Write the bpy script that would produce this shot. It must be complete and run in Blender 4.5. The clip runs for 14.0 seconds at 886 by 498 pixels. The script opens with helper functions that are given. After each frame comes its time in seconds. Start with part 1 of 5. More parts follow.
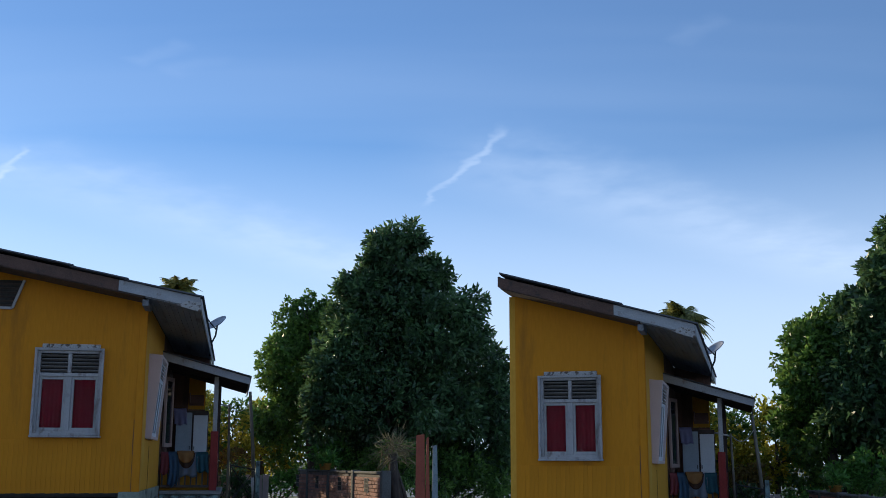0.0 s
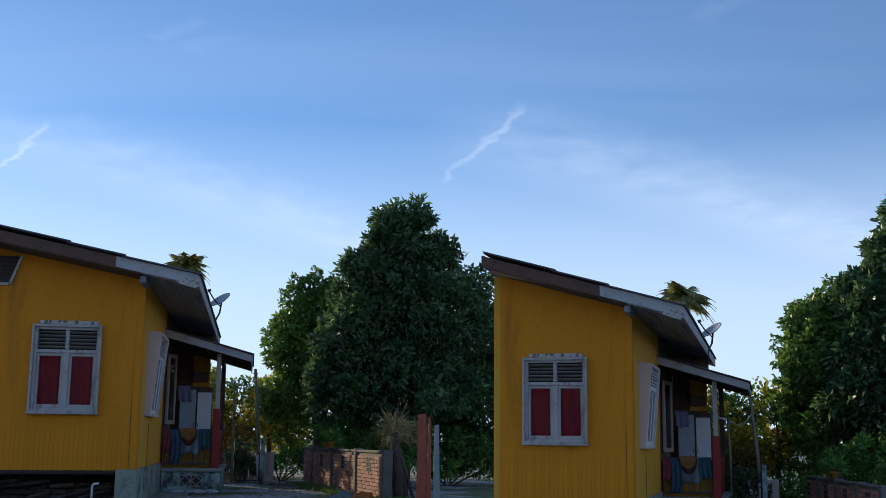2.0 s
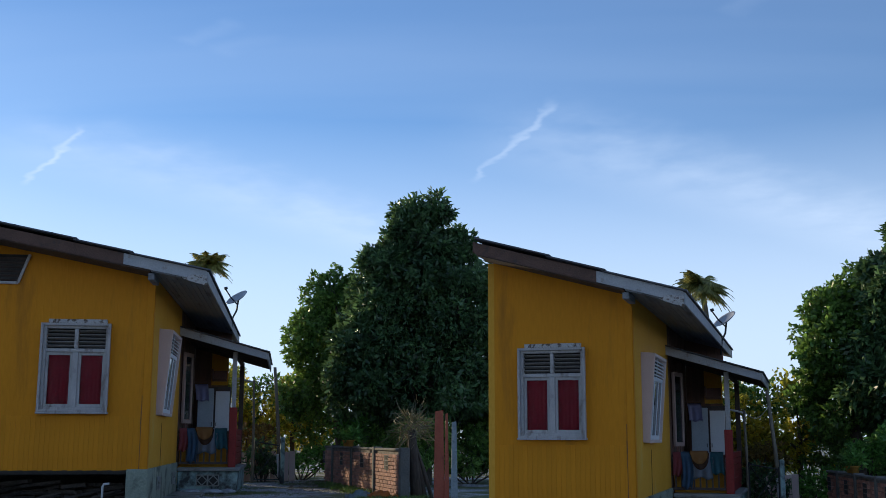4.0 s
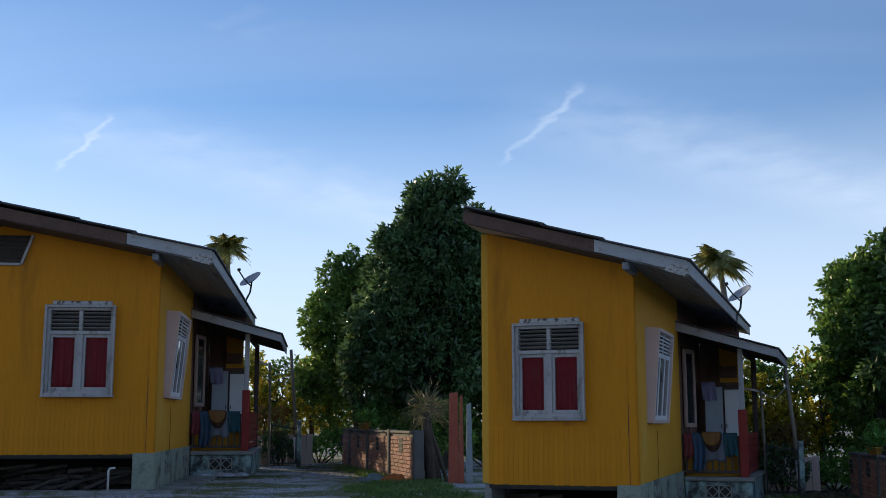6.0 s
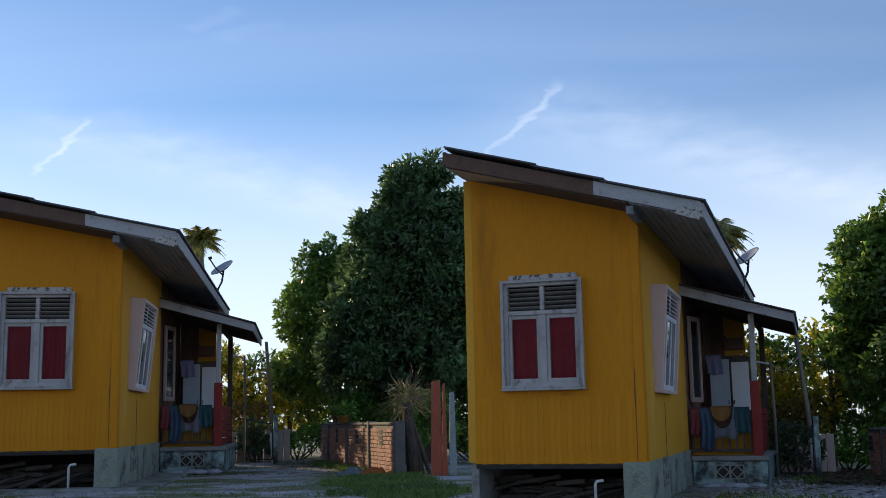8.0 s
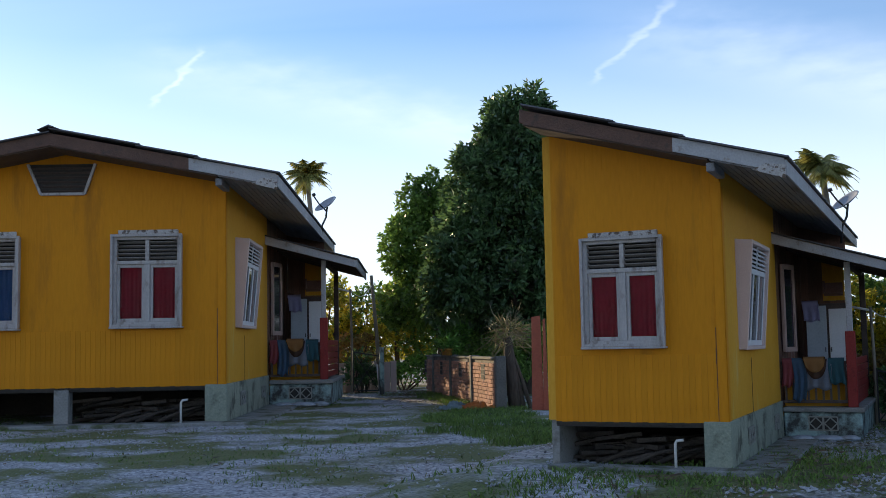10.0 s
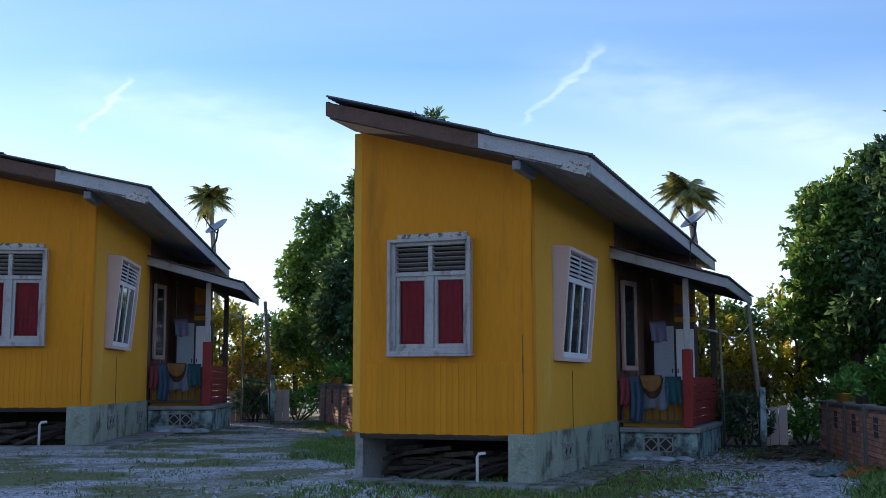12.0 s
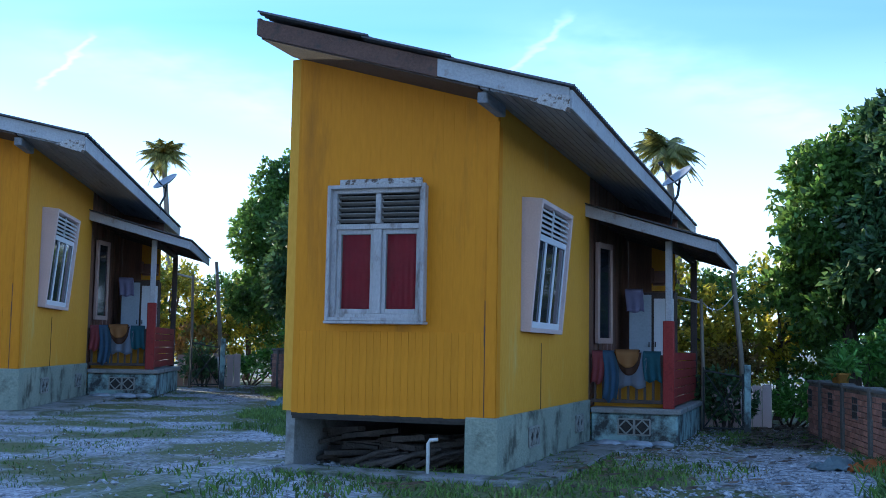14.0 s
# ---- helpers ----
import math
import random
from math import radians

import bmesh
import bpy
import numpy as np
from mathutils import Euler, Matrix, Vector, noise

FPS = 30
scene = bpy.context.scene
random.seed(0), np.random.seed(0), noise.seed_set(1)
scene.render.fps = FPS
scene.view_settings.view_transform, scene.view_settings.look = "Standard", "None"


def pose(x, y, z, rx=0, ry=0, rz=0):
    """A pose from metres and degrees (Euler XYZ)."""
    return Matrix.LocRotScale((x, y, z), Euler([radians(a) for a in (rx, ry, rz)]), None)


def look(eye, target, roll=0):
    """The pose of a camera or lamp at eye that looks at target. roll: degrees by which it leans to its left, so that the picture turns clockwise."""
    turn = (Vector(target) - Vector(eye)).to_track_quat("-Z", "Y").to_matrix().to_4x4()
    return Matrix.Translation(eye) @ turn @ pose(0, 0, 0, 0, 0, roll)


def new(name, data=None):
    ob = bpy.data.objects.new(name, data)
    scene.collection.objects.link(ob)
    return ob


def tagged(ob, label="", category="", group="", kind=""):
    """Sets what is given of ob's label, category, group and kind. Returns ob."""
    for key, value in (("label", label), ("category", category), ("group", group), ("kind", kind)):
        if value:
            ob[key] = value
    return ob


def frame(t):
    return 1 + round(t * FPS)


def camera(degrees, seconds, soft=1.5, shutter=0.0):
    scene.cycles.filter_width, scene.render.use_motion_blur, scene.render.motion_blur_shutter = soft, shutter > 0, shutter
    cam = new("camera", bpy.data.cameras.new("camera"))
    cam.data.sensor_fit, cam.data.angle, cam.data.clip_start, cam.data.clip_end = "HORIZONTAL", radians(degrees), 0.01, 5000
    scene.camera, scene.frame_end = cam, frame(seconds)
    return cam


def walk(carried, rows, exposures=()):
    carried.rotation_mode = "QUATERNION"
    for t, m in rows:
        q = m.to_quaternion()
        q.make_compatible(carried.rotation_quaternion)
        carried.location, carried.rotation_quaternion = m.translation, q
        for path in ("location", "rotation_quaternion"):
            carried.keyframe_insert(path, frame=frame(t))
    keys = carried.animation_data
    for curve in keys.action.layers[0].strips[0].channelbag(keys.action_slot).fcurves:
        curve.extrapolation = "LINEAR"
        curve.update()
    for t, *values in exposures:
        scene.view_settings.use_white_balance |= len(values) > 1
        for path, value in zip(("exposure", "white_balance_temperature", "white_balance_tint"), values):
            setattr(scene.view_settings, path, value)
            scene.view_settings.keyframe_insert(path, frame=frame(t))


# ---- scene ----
# ---------- camera and walk ----------
cam = camera(44.0, 14.0, soft=0.5)
ROWS = [  # seconds, x, y, z, yaw to the left, pitch up, roll
    (0, 0.574, -5.730, 1.412, 0.95, 11.03, 0.13),
    (0.5, 0.744, -5.716, 1.253, 1.48, 11.69, -0.46),
    (1, 0.824, -5.623, 1.342, 1.71, 10.95, 0.30),
    (1.5, 0.898, -5.541, 1.314, 1.87, 10.88, 0.28),
    (2, 0.932, -5.400, 1.479, 1.89, 9.86, 0.62),
    (2.5, 1.370, -5.890, 1.382, 4.16, 9.91, 0.77),
    (5, 1.316, -4.293, 1.490, 3.33, 9.69, -0.19),
    (5.5, 1.689, -4.474, 1.325, 5.24, 10.21, -1.29),
    (6, 1.659, -4.168, 1.435, 5.13, 8.90, -0.08),
    (6.5, 1.523, -3.727, 1.547, 4.18, 7.75, 0.26),
    (7, 2.114, -4.112, 1.382, 7.44, 8.21, -0.45),
    (7.5, 1.944, -3.617, 1.422, 6.36, 7.71, 0.17),
    (8, 1.565, -2.876, 1.216, 4.11, 8.86, -0.99),
    (8.2, 1.586, -2.815, 1.260, 4.94, 8.28, -1.05),
    (10.3, 1.844, -2.869, 1.492, 10.06, 4.96, -1.00),
    (10.5, 1.848, -2.600, 1.464, 7.04, 5.10, -0.20),
    (11, 2.064, -2.324, 1.359, 3.29, 6.29, -0.52),
    (11.5, 2.546, -2.438, 1.198, 5.45, 7.52, -1.11),
    (12, 2.702, -2.234, 1.248, 6.20, 6.90, -0.05),
    (12.5, 2.588, -1.773, 1.286, 5.05, 6.16, 0.26),
    (13, 2.607, -1.429, 1.230, 4.69, 6.05, 0.44),
    (13.5, 2.683, -1.227, 1.214, 4.83, 5.72, 0.98),
    (14, 2.649, -0.973, 1.291, 4.24, 5.16, 1.03),
]


def aim(x, y, z, yaw, pitch, roll):
    a, b = radians(yaw), radians(pitch)
    way = Vector((-math.sin(a) * math.cos(b), math.cos(a) * math.cos(b), math.sin(b)))
    return look((x, y, z), Vector((x, y, z)) + way, roll)


walk(cam, [(t, aim(*row)) for t, *row in ROWS],
     exposures=[(0, 0.18, 6050, 8), (2.5, 0.18, 6100, 8), (5, 0.18, 6300, 8), (8, 0.42, 6900, 11), (10.5, 0.72, 7000, 9), (11.5, 0.76, 6500, 9), (12, 0.76, 6250, 11), (12.5, 0.94, 6650, 8), (13, 1.06, 6350, 7), (13.5, 1.18, 5750, 5), (14, 1.27, 5300, 4)])

# ---------- sky, sun ----------
world = bpy.data.worlds.new("sky")
scene.world = world
world.use_nodes = True
wn, wl = world.node_tree.nodes, world.node_tree.links
SUN_EL, SUN_AZ = 10.5, -41.0  # degrees; azimuth clockwise from +y


def build_sky():
    bg = wn["Background"]
    sky = wn.new("ShaderNodeTexSky")
    sky.sky_type, sky.sun_disc = "NISHITA", False
    sky.sun_elevation, sky.sun_rotation = radians(SUN_EL), radians(SUN_AZ)
    sky.air_density, sky.dust_density, sky.ozone_density = 1.0, 0.15, 6.0
    co = wn.new("ShaderNodeTexCoord")
    sep = wn.new("ShaderNodeSeparateXYZ")
    wl.new(co.outputs["Generated"], sep.inputs[0])
    # flat cirrus sheet: direction divided by height gives a plane of cloud
    den = wn.new("ShaderNodeMath"); den.operation = "ADD"; den.inputs[1].default_value = 0.12
    wl.new(sep.outputs["Z"], den.inputs[0])
    flat = wn.new("ShaderNodeVectorMath"); flat.operation = "DIVIDE"
    comb = wn.new("ShaderNodeCombineXYZ")
    for k in range(3):
        wl.new(den.outputs[0], comb.inputs[k])
    wl.new(co.outputs["Generated"], flat.inputs[0]); wl.new(comb.outputs[0], flat.inputs[1])
    turn = wn.new("ShaderNodeMapping")
    turn.inputs["Rotation"].default_value = (0, 0, radians(-38))
    turn.inputs["Scale"].default_value = (0.35, 2.3, 1.0)
    wl.new(flat.outputs[0], turn.inputs["Vector"])
    veil = wn.new("ShaderNodeTexNoise")
    veil.inputs["Scale"].default_value, veil.inputs["Detail"].default_value, veil.inputs["Roughness"].default_value = 0.75, 4.0, 0.45
    wl.new(turn.outputs[0], veil.inputs["Vector"])
    ramp = wn.new("ShaderNodeValToRGB")
    ramp.color_ramp.elements[0].position, ramp.color_ramp.elements[1].position = 0.46, 0.62
    ramp.color_ramp.elements[0].color, ramp.color_ramp.elements[1].color = (0.12, 0.12, 0.12, 1), (0.19, 0.19, 0.19, 1)
    wl.new(veil.outputs["Fac"], ramp.inputs[0])
    low = wn.new("ShaderNodeMapRange")  # haze thickens near the horizon
    low.inputs["From Min"].default_value, low.inputs["From Max"].default_value = 0.36, 0.06
    low.inputs["To Min"].default_value, low.inputs["To Max"].default_value = 0.0, 0.80
    low.interpolation_type = "SMOOTHSTEP"
    wl.new(sep.outputs["Z"], low.inputs["Value"])
    most = wn.new("ShaderNodeMath"); most.operation = "MAXIMUM"
    wl.new(ramp.outputs[0], most.inputs[0]); wl.new(low.outputs[0], most.inputs[1])
    # thin vapour trails, each a narrow streak on the cloud plane
    last = most
    for (ax, ay), (bx, by), wide, dim in TRAILS:
        length = math.hypot(bx - ax, by - ay)
        ux, uy = (bx - ax) / length, (by - ay) / length
        off = wn.new("ShaderNodeVectorMath"); off.operation = "SUBTRACT"; off.inputs[1].default_value = (ax, ay, 0)
        wl.new(flat.outputs[0], off.inputs[0])
        wob = wn.new("ShaderNodeTexNoise"); wob.inputs["Scale"].default_value = 9.0; wob.inputs["Detail"].default_value = 3.0
        wl.new(flat.outputs[0], wob.inputs["Vector"])
        along = wn.new("ShaderNodeVectorMath"); along.operation = "DOT_PRODUCT"; along.inputs[1].default_value = (ux, uy, 0)
        across = wn.new("ShaderNodeVectorMath"); across.operation = "DOT_PRODUCT"; across.inputs[1].default_value = (-uy, ux, 0)
        wl.new(off.outputs[0], along.inputs[0]); wl.new(off.outputs[0], across.inputs[0])
        shake = wn.new("ShaderNodeMath"); shake.operation = "MULTIPLY_ADD"; shake.inputs[1].default_value = min(wide, 0.02) * 6.0; shake.inputs[2].default_value = -min(wide, 0.02) * 3.0
        wl.new(wob.outputs["Fac"], shake.inputs[0])
        add = wn.new("ShaderNodeMath"); add.operation = "ADD"
        wl.new(across.outputs["Value"], add.inputs[0]); wl.new(shake.outputs[0], add.inputs[1])
        size = wn.new("ShaderNodeMath"); size.operation = "ABSOLUTE"; wl.new(add.outputs[0], size.inputs[0])
        core = wn.new("ShaderNodeMapRange"); core.interpolation_type = "SMOOTHSTEP"
        core.inputs["From Min"].default_value, core.inputs["From Max"].default_value = wide, 0.0
        core.inputs["To Min"].default_value, core.inputs["To Max"].default_value = 0.0, dim
        wl.new(size.outputs[0], core.inputs["Value"])
        mid = wn.new("ShaderNodeMath"); mid.operation = "SUBTRACT"; mid.inputs[1].default_value = length / 2
        wl.new(along.outputs["Value"], mid.inputs[0])
        mab = wn.new("ShaderNodeMath"); mab.operation = "ABSOLUTE"; wl.new(mid.outputs[0], mab.inputs[0])
        ends = wn.new("ShaderNodeMapRange"); ends.interpolation_type = "SMOOTHSTEP"
        ends.inputs["From Min"].default_value, ends.inputs["From Max"].default_value = length / 2, length / 3.2
        wl.new(mab.outputs[0], ends.inputs["Value"])
        both = wn.new("ShaderNodeMath"); both.operation = "MULTIPLY"
        wl.new(core.outputs[0], both.inputs[0]); wl.new(ends.outputs[0], both.inputs[1])
        torn = wn.new("ShaderNodeMath"); torn.operation = "MULTIPLY"
        wl.new(both.outputs[0], torn.inputs[0]); wl.new(wob.outputs["Fac"], torn.inputs[1])
        top = wn.new("ShaderNodeMath"); top.operation = "ADD"
        wl.new(last.outputs[0], top.inputs[0]); wl.new(torn.outputs[0], top.inputs[1])
        last = top
    mix = wn.new("ShaderNodeMix"); mix.data_type = "RGBA"; mix.clamp_factor = True
    wl.new(last.outputs[0], mix.inputs["Factor"])
    wl.new(sky.outputs[0], mix.inputs["A"])
    mix.inputs["B"].default_value = CLOUD
    wl.new(mix.outputs["Result"], bg.inputs["Color"])
    bg.inputs["Strength"].default_value = 0.13


CLOUD = (5.3, 6.15, 7.6, 1)
TRAILS = [  # ends on the cloud plane, width, density
    ((-0.937, 2.310), (-1.261, 2.696), 0.015, 0.5),
    ((0.114, 2.242), (-0.110, 2.809), 0.017, 0.34),
    ((-0.618, 1.972), (-0.489, 1.871), 0.04, 0.08),
    ((-0.571, 2.022), (-0.432, 1.916), 0.04, 0.05),
    ((0.385, 1.908), (0.465, 1.787), 0.04, 0.06),
    ((-1.223, 2.216), (-0.105, 3.583), 0.3, 0.3),
    ((-0.159, 2.323), (1.401, 3.425), 0.3, 0.3),
]
build_sky()
lamp = bpy.data.lights.new("sun", "SUN")
lamp.energy, lamp.angle, lamp.color = 3.2, radians(0.6), (1.0, 0.80, 0.52)
sun = new("sun", lamp)
sun.matrix_world = look((0, 0, 60), Vector((0, 0, 60)) - Vector((math.sin(radians(SUN_AZ)) * math.cos(radians(SUN_EL)), math.cos(radians(SUN_AZ)) * math.cos(radians(SUN_EL)), math.sin(radians(SUN_EL)))))


# ---------- materials ----------
def paint(name, a, b, rough=0.7, metal=0.0, fine=40.0, coarse=2.5, bump=0.15, stretch=(1, 1, 1), stain=None, stain_at=(0.56, 0.70), vary=0.0, island=False, spec=0.5, ribs=""):
    """Two tones by fine grain and coarse patches, stains of a third tone, fine relief."""
    m = bpy.data.materials.new(name)
    m.use_nodes = True
    n, l = m.node_tree.nodes, m.node_tree.links
    p = n["Principled BSDF"]
    co = n.new("ShaderNodeTexCoord")
    mp = n.new("ShaderNodeMapping"); mp.inputs["Scale"].default_value = stretch
    l.new(co.outputs["Object"], mp.inputs["Vector"])
    f = n.new("ShaderNodeTexNoise"); f.inputs["Scale"].default_value, f.inputs["Detail"].default_value = fine, 4.0
    c = n.new("ShaderNodeTexNoise"); c.inputs["Scale"].default_value, c.inputs["Detail"].default_value = coarse, 5.0
    l.new(mp.outputs[0], f.inputs["Vector"]); l.new(mp.outputs[0], c.inputs["Vector"])
    avg = n.new("ShaderNodeMix"); avg.data_type = "FLOAT"; avg.inputs["Factor"].default_value = 0.45
    l.new(f.outputs["Fac"], avg.inputs["A"]); l.new(c.outputs["Fac"], avg.inputs["B"])
    r = n.new("ShaderNodeValToRGB")
    r.color_ramp.elements[0].position, r.color_ramp.elements[1].position = 0.33, 0.67
    r.color_ramp.elements[0].color, r.color_ramp.elements[1].color = (*a, 1), (*b, 1)
    l.new(avg.outputs["Result"], r.inputs[0])
    out = r.outputs[0]
    if stain:
        s = n.new("ShaderNodeTexNoise"); s.inputs["Scale"].default_value, s.inputs["Detail"].default_value, s.inputs["Roughness"].default_value = coarse * 1.7, 7.0, 0.65
        l.new(mp.outputs[0], s.inputs["Vector"])
        sr = n.new("ShaderNodeMapRange"); sr.inputs["From Min"].default_value, sr.inputs["From Max"].default_value = stain_at
        l.new(s.outputs["Fac"], sr.inputs["Value"])
        mx = n.new("ShaderNodeMix"); mx.data_type = "RGBA"
        l.new(sr.outputs[0], mx.inputs["Factor"]); l.new(out, mx.inputs["A"]); mx.inputs["B"].default_value = (*stain, 1)
        out = mx.outputs["Result"]
    if vary:
        src = n.new("ShaderNodeNewGeometry").outputs["Random Per Island"] if island else n.new("ShaderNodeObjectInfo").outputs["Random"]
        vr = n.new("ShaderNodeMapRange"); vr.inputs["To Min"].default_value, vr.inputs["To Max"].default_value = 1 - vary, 1 + vary
        l.new(src, vr.inputs["Value"])
        hs = n.new("ShaderNodeHueSaturation"); l.new(vr.outputs[0], hs.inputs["Value"]); l.new(out, hs.inputs["Color"])
        out = hs.outputs[0]
    l.new(out, p.inputs["Base Color"])
    p.inputs["Roughness"].default_value, p.inputs["Metallic"].default_value = rough, metal
    p.inputs["Specular IOR Level"].default_value = spec
    if ribs:  # shallow vertical board joints
        wv = n.new("ShaderNodeTexWave"); wv.bands_direction = ribs
        wv.inputs["Scale"].default_value, wv.inputs["Distortion"].default_value = 2.75, 0.0
        l.new(co.outputs["Object"], wv.inputs["Vector"])
        cut = n.new("ShaderNodeMapRange"); cut.inputs["From Min"].default_value, cut.inputs["From Max"].default_value = 0.0, 0.06
        l.new(wv.outputs["Fac"], cut.inputs["Value"])
        rb = n.new("ShaderNodeBump"); rb.inputs["Strength"].default_value, rb.inputs["Distance"].default_value = 0.22, 0.008
        l.new(cut.outputs[0], rb.inputs["Height"])
        gr = n.new("ShaderNodeBump"); gr.inputs["Strength"].default_value, gr.inputs["Distance"].default_value = bump, 0.02
        l.new(f.outputs["Fac"], gr.inputs["Height"]); l.new(rb.outputs[0], gr.inputs["Normal"]); l.new(gr.outputs[0], p.inputs["Normal"])
    elif bump:
        b_ = n.new("ShaderNodeBump"); b_.inputs["Strength"].default_value, b_.inputs["Distance"].default_value = bump, 0.02
        l.new(f.outputs["Fac"], b_.inputs["Height"]); l.new(b_.outputs[0], p.inputs["Normal"])
    return m


def leafy(name, a, b, rough=0.5, through_=0.25):
    m = paint(name, a, b, rough, 0, 3.0, 0.5, 0.0, vary=0.5, island=True, spec=0.5)
    n, l = m.node_tree.nodes, m.node_tree.links
    p, out = n["Principled BSDF"], n["Material Output"]
    tr = n.new("ShaderNodeBsdfTranslucent")
    mx = n.new("ShaderNodeMixShader"); mx.inputs[0].default_value = through_
    src = p.inputs["Base Color"].links[0].from_socket
    l.new(src, tr.inputs["Color"])
    l.new(p.outputs[0], mx.inputs[1]); l.new(tr.outputs[0], mx.inputs[2]); l.new(mx.outputs[0], out.inputs["Surface"])
    return m


M_YELLOW = paint("yellow_wall_paint", (0.60, 0.212, 0.005), (0.69, 0.258, 0.008), 0.6, 0, 30, 1.6, 0.12, (1, 1, 0.18), stain=(0.36, 0.13, 0.010), stain_at=(0.53, 0.78), ribs="X", spec=0.2)
M_BOARD = paint("yellow_board_paint", (0.60, 0.214, 0.005), (0.69, 0.264, 0.010), 0.6, 0, 40, 2.5, 0.2, (1, 1, 0.15), stain=(0.62, 0.34, 0.05), stain_at=(0.60, 0.80), vary=0.05, spec=0.2)
M_SIDE = paint("yellow_side_paint", (0.62, 0.285, 0.02), (0.72, 0.355, 0.04), 0.6, 0, 30, 1.2, 0.1, (1, 1, 0.3), stain=(0.62, 0.46, 0.16), stain_at=(0.60, 0.8), ribs="Y", spec=0.2)
M_FRAME = paint("weathered_white_frame_paint", (0.35, 0.315, 0.30), (0.50, 0.46, 0.44), 0.65, 0, 60, 5, 0.25, (1, 1, 0.4), stain=(0.22, 0.175, 0.15), stain_at=(0.54, 0.68))
M_PINK = paint("pale_pink_frame_paint", (0.58, 0.42, 0.38), (0.68, 0.52, 0.47), 0.6, 0, 50, 3, 0.12, stain=(0.42, 0.32, 0.28), stain_at=(0.62, 0.78))
M_WHITE = paint("white_gloss_paint", (0.68, 0.67, 0.68), (0.78, 0.77, 0.77), 0.4, 0, 40, 3, 0.05)
M_FASCIA = paint("grey_white_fascia_paint", (0.34, 0.33, 0.335), (0.48, 0.47, 0.47), 0.65, 0, 40, 4, 0.25, stain=(0.24, 0.19, 0.15), stain_at=(0.58, 0.72))
M_BARGE = paint("brown_fascia_wood", (0.08, 0.04, 0.027), (0.15, 0.075, 0.05), 0.7, 0, 50, 4, 0.3, stain=(0.06, 0.04, 0.03))
M_ROOF = paint("dark_corrugated_zinc", (0.05, 0.05, 0.055), (0.11, 0.105, 0.11), 0.5, 0.5, 30, 1.5, 0.15, stain=(0.10, 0.055, 0.035))
M_SOFFIT = paint("grey_soffit_boards", (0.20, 0.20, 0.215), (0.31, 0.31, 0.325), 0.75, 0, 40, 2, 0.2, (1, 0.15, 1), stain=(0.12, 0.11, 0.11), vary=0.08)
M_CONC = paint("mint_stained_concrete", (0.20, 0.235, 0.185), (0.34, 0.365, 0.28), 0.85, 0, 35, 1.4, 0.5, stain=(0.07, 0.075, 0.055), stain_at=(0.50, 0.66))
M_MINT = paint("mint_porch_paint", (0.30, 0.44, 0.42), (0.42, 0.56, 0.53), 0.75, 0, 30, 1.5, 0.35, stain=(0.055, 0.055, 0.05), stain_at=(0.45, 0.60))
M_CEMENT = paint("grey_cement", (0.22, 0.215, 0.20), (0.34, 0.335, 0.315), 0.9, 0, 40, 2, 0.5, stain=(0.16, 0.15, 0.13))
M_APRON = paint("mossy_worn_cement", (0.19, 0.195, 0.185), (0.33, 0.335, 0.325), 0.95, 0, 45, 1.6, 0.6, stain=(0.085, 0.10, 0.05), stain_at=(0.48, 0.62))
M_RED = paint("dark_red_paint", (0.22, 0.025, 0.022), (0.32, 0.04, 0.035), 0.5, 0, 40, 3, 0.15, stain=(0.14, 0.02, 0.02), spec=0.2)
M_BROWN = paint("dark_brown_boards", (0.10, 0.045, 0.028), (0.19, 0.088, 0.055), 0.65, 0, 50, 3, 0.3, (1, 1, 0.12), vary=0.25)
# near black painted as shade under the floor and in openings; also dark joints
M_DARK = paint("near_black_shade_and_joints", (0.03, 0.026, 0.022), (0.06, 0.05, 0.042), 0.9, 0, 20, 2, 0.3)
M_CURTAIN = paint("crimson_curtain_cloth", (0.68, 0.025, 0.055), (0.80, 0.04, 0.08), 0.85, 0, 90, 4, 0.1)
M_BLUECUR = paint("blue_curtain_cloth", (0.04, 0.14, 0.42), (0.06, 0.20, 0.52), 0.85, 0, 90, 4, 0.1)
# grey timber tones lowered so the colour carries the shade under the house
M_LOG = paint("shade_darkened_timber", (0.035, 0.028, 0.022), (0.10, 0.08, 0.066), 0.9, 0, 40, 5, 0.5, vary=0.35)
M_PVC = paint("white_pipe_plastic", (0.55, 0.55, 0.53), (0.66, 0.66, 0.63), 0.45, 0, 30, 5, 0.05)
M_METAL = paint("grey_dish_metal", (0.30, 0.31, 0.33), (0.42, 0.43, 0.45), 0.45, 0.3, 30, 4, 0.05, stain=(0.24, 0.2, 0.17))
M_BLACK = paint("dark_mount_metal", (0.03, 0.03, 0.032), (0.06, 0.06, 0.06), 0.5, 0.5, 30, 4, 0.1)
M_BRICK = paint("red_brown_brick", (0.36, 0.165, 0.115), (0.54, 0.27, 0.19), 0.9, 0, 60, 12, 0.6, stain=(0.14, 0.10, 0.08), stain_at=(0.56, 0.74), vary=0.28)
M_BRICKS = paint("red_brown_brick_far", (0.36, 0.165, 0.115), (0.54, 0.27, 0.19), 0.9, 0, 60, 12, 0.6, stain=(0.14, 0.10, 0.08), stain_at=(0.56, 0.74), vary=0.28, island=True)
M_MORTAR = paint("grey_mortar", (0.17, 0.145, 0.125), (0.28, 0.25, 0.22), 0.95, 0, 60, 4, 0.5, stain=(0.06, 0.06, 0.05))
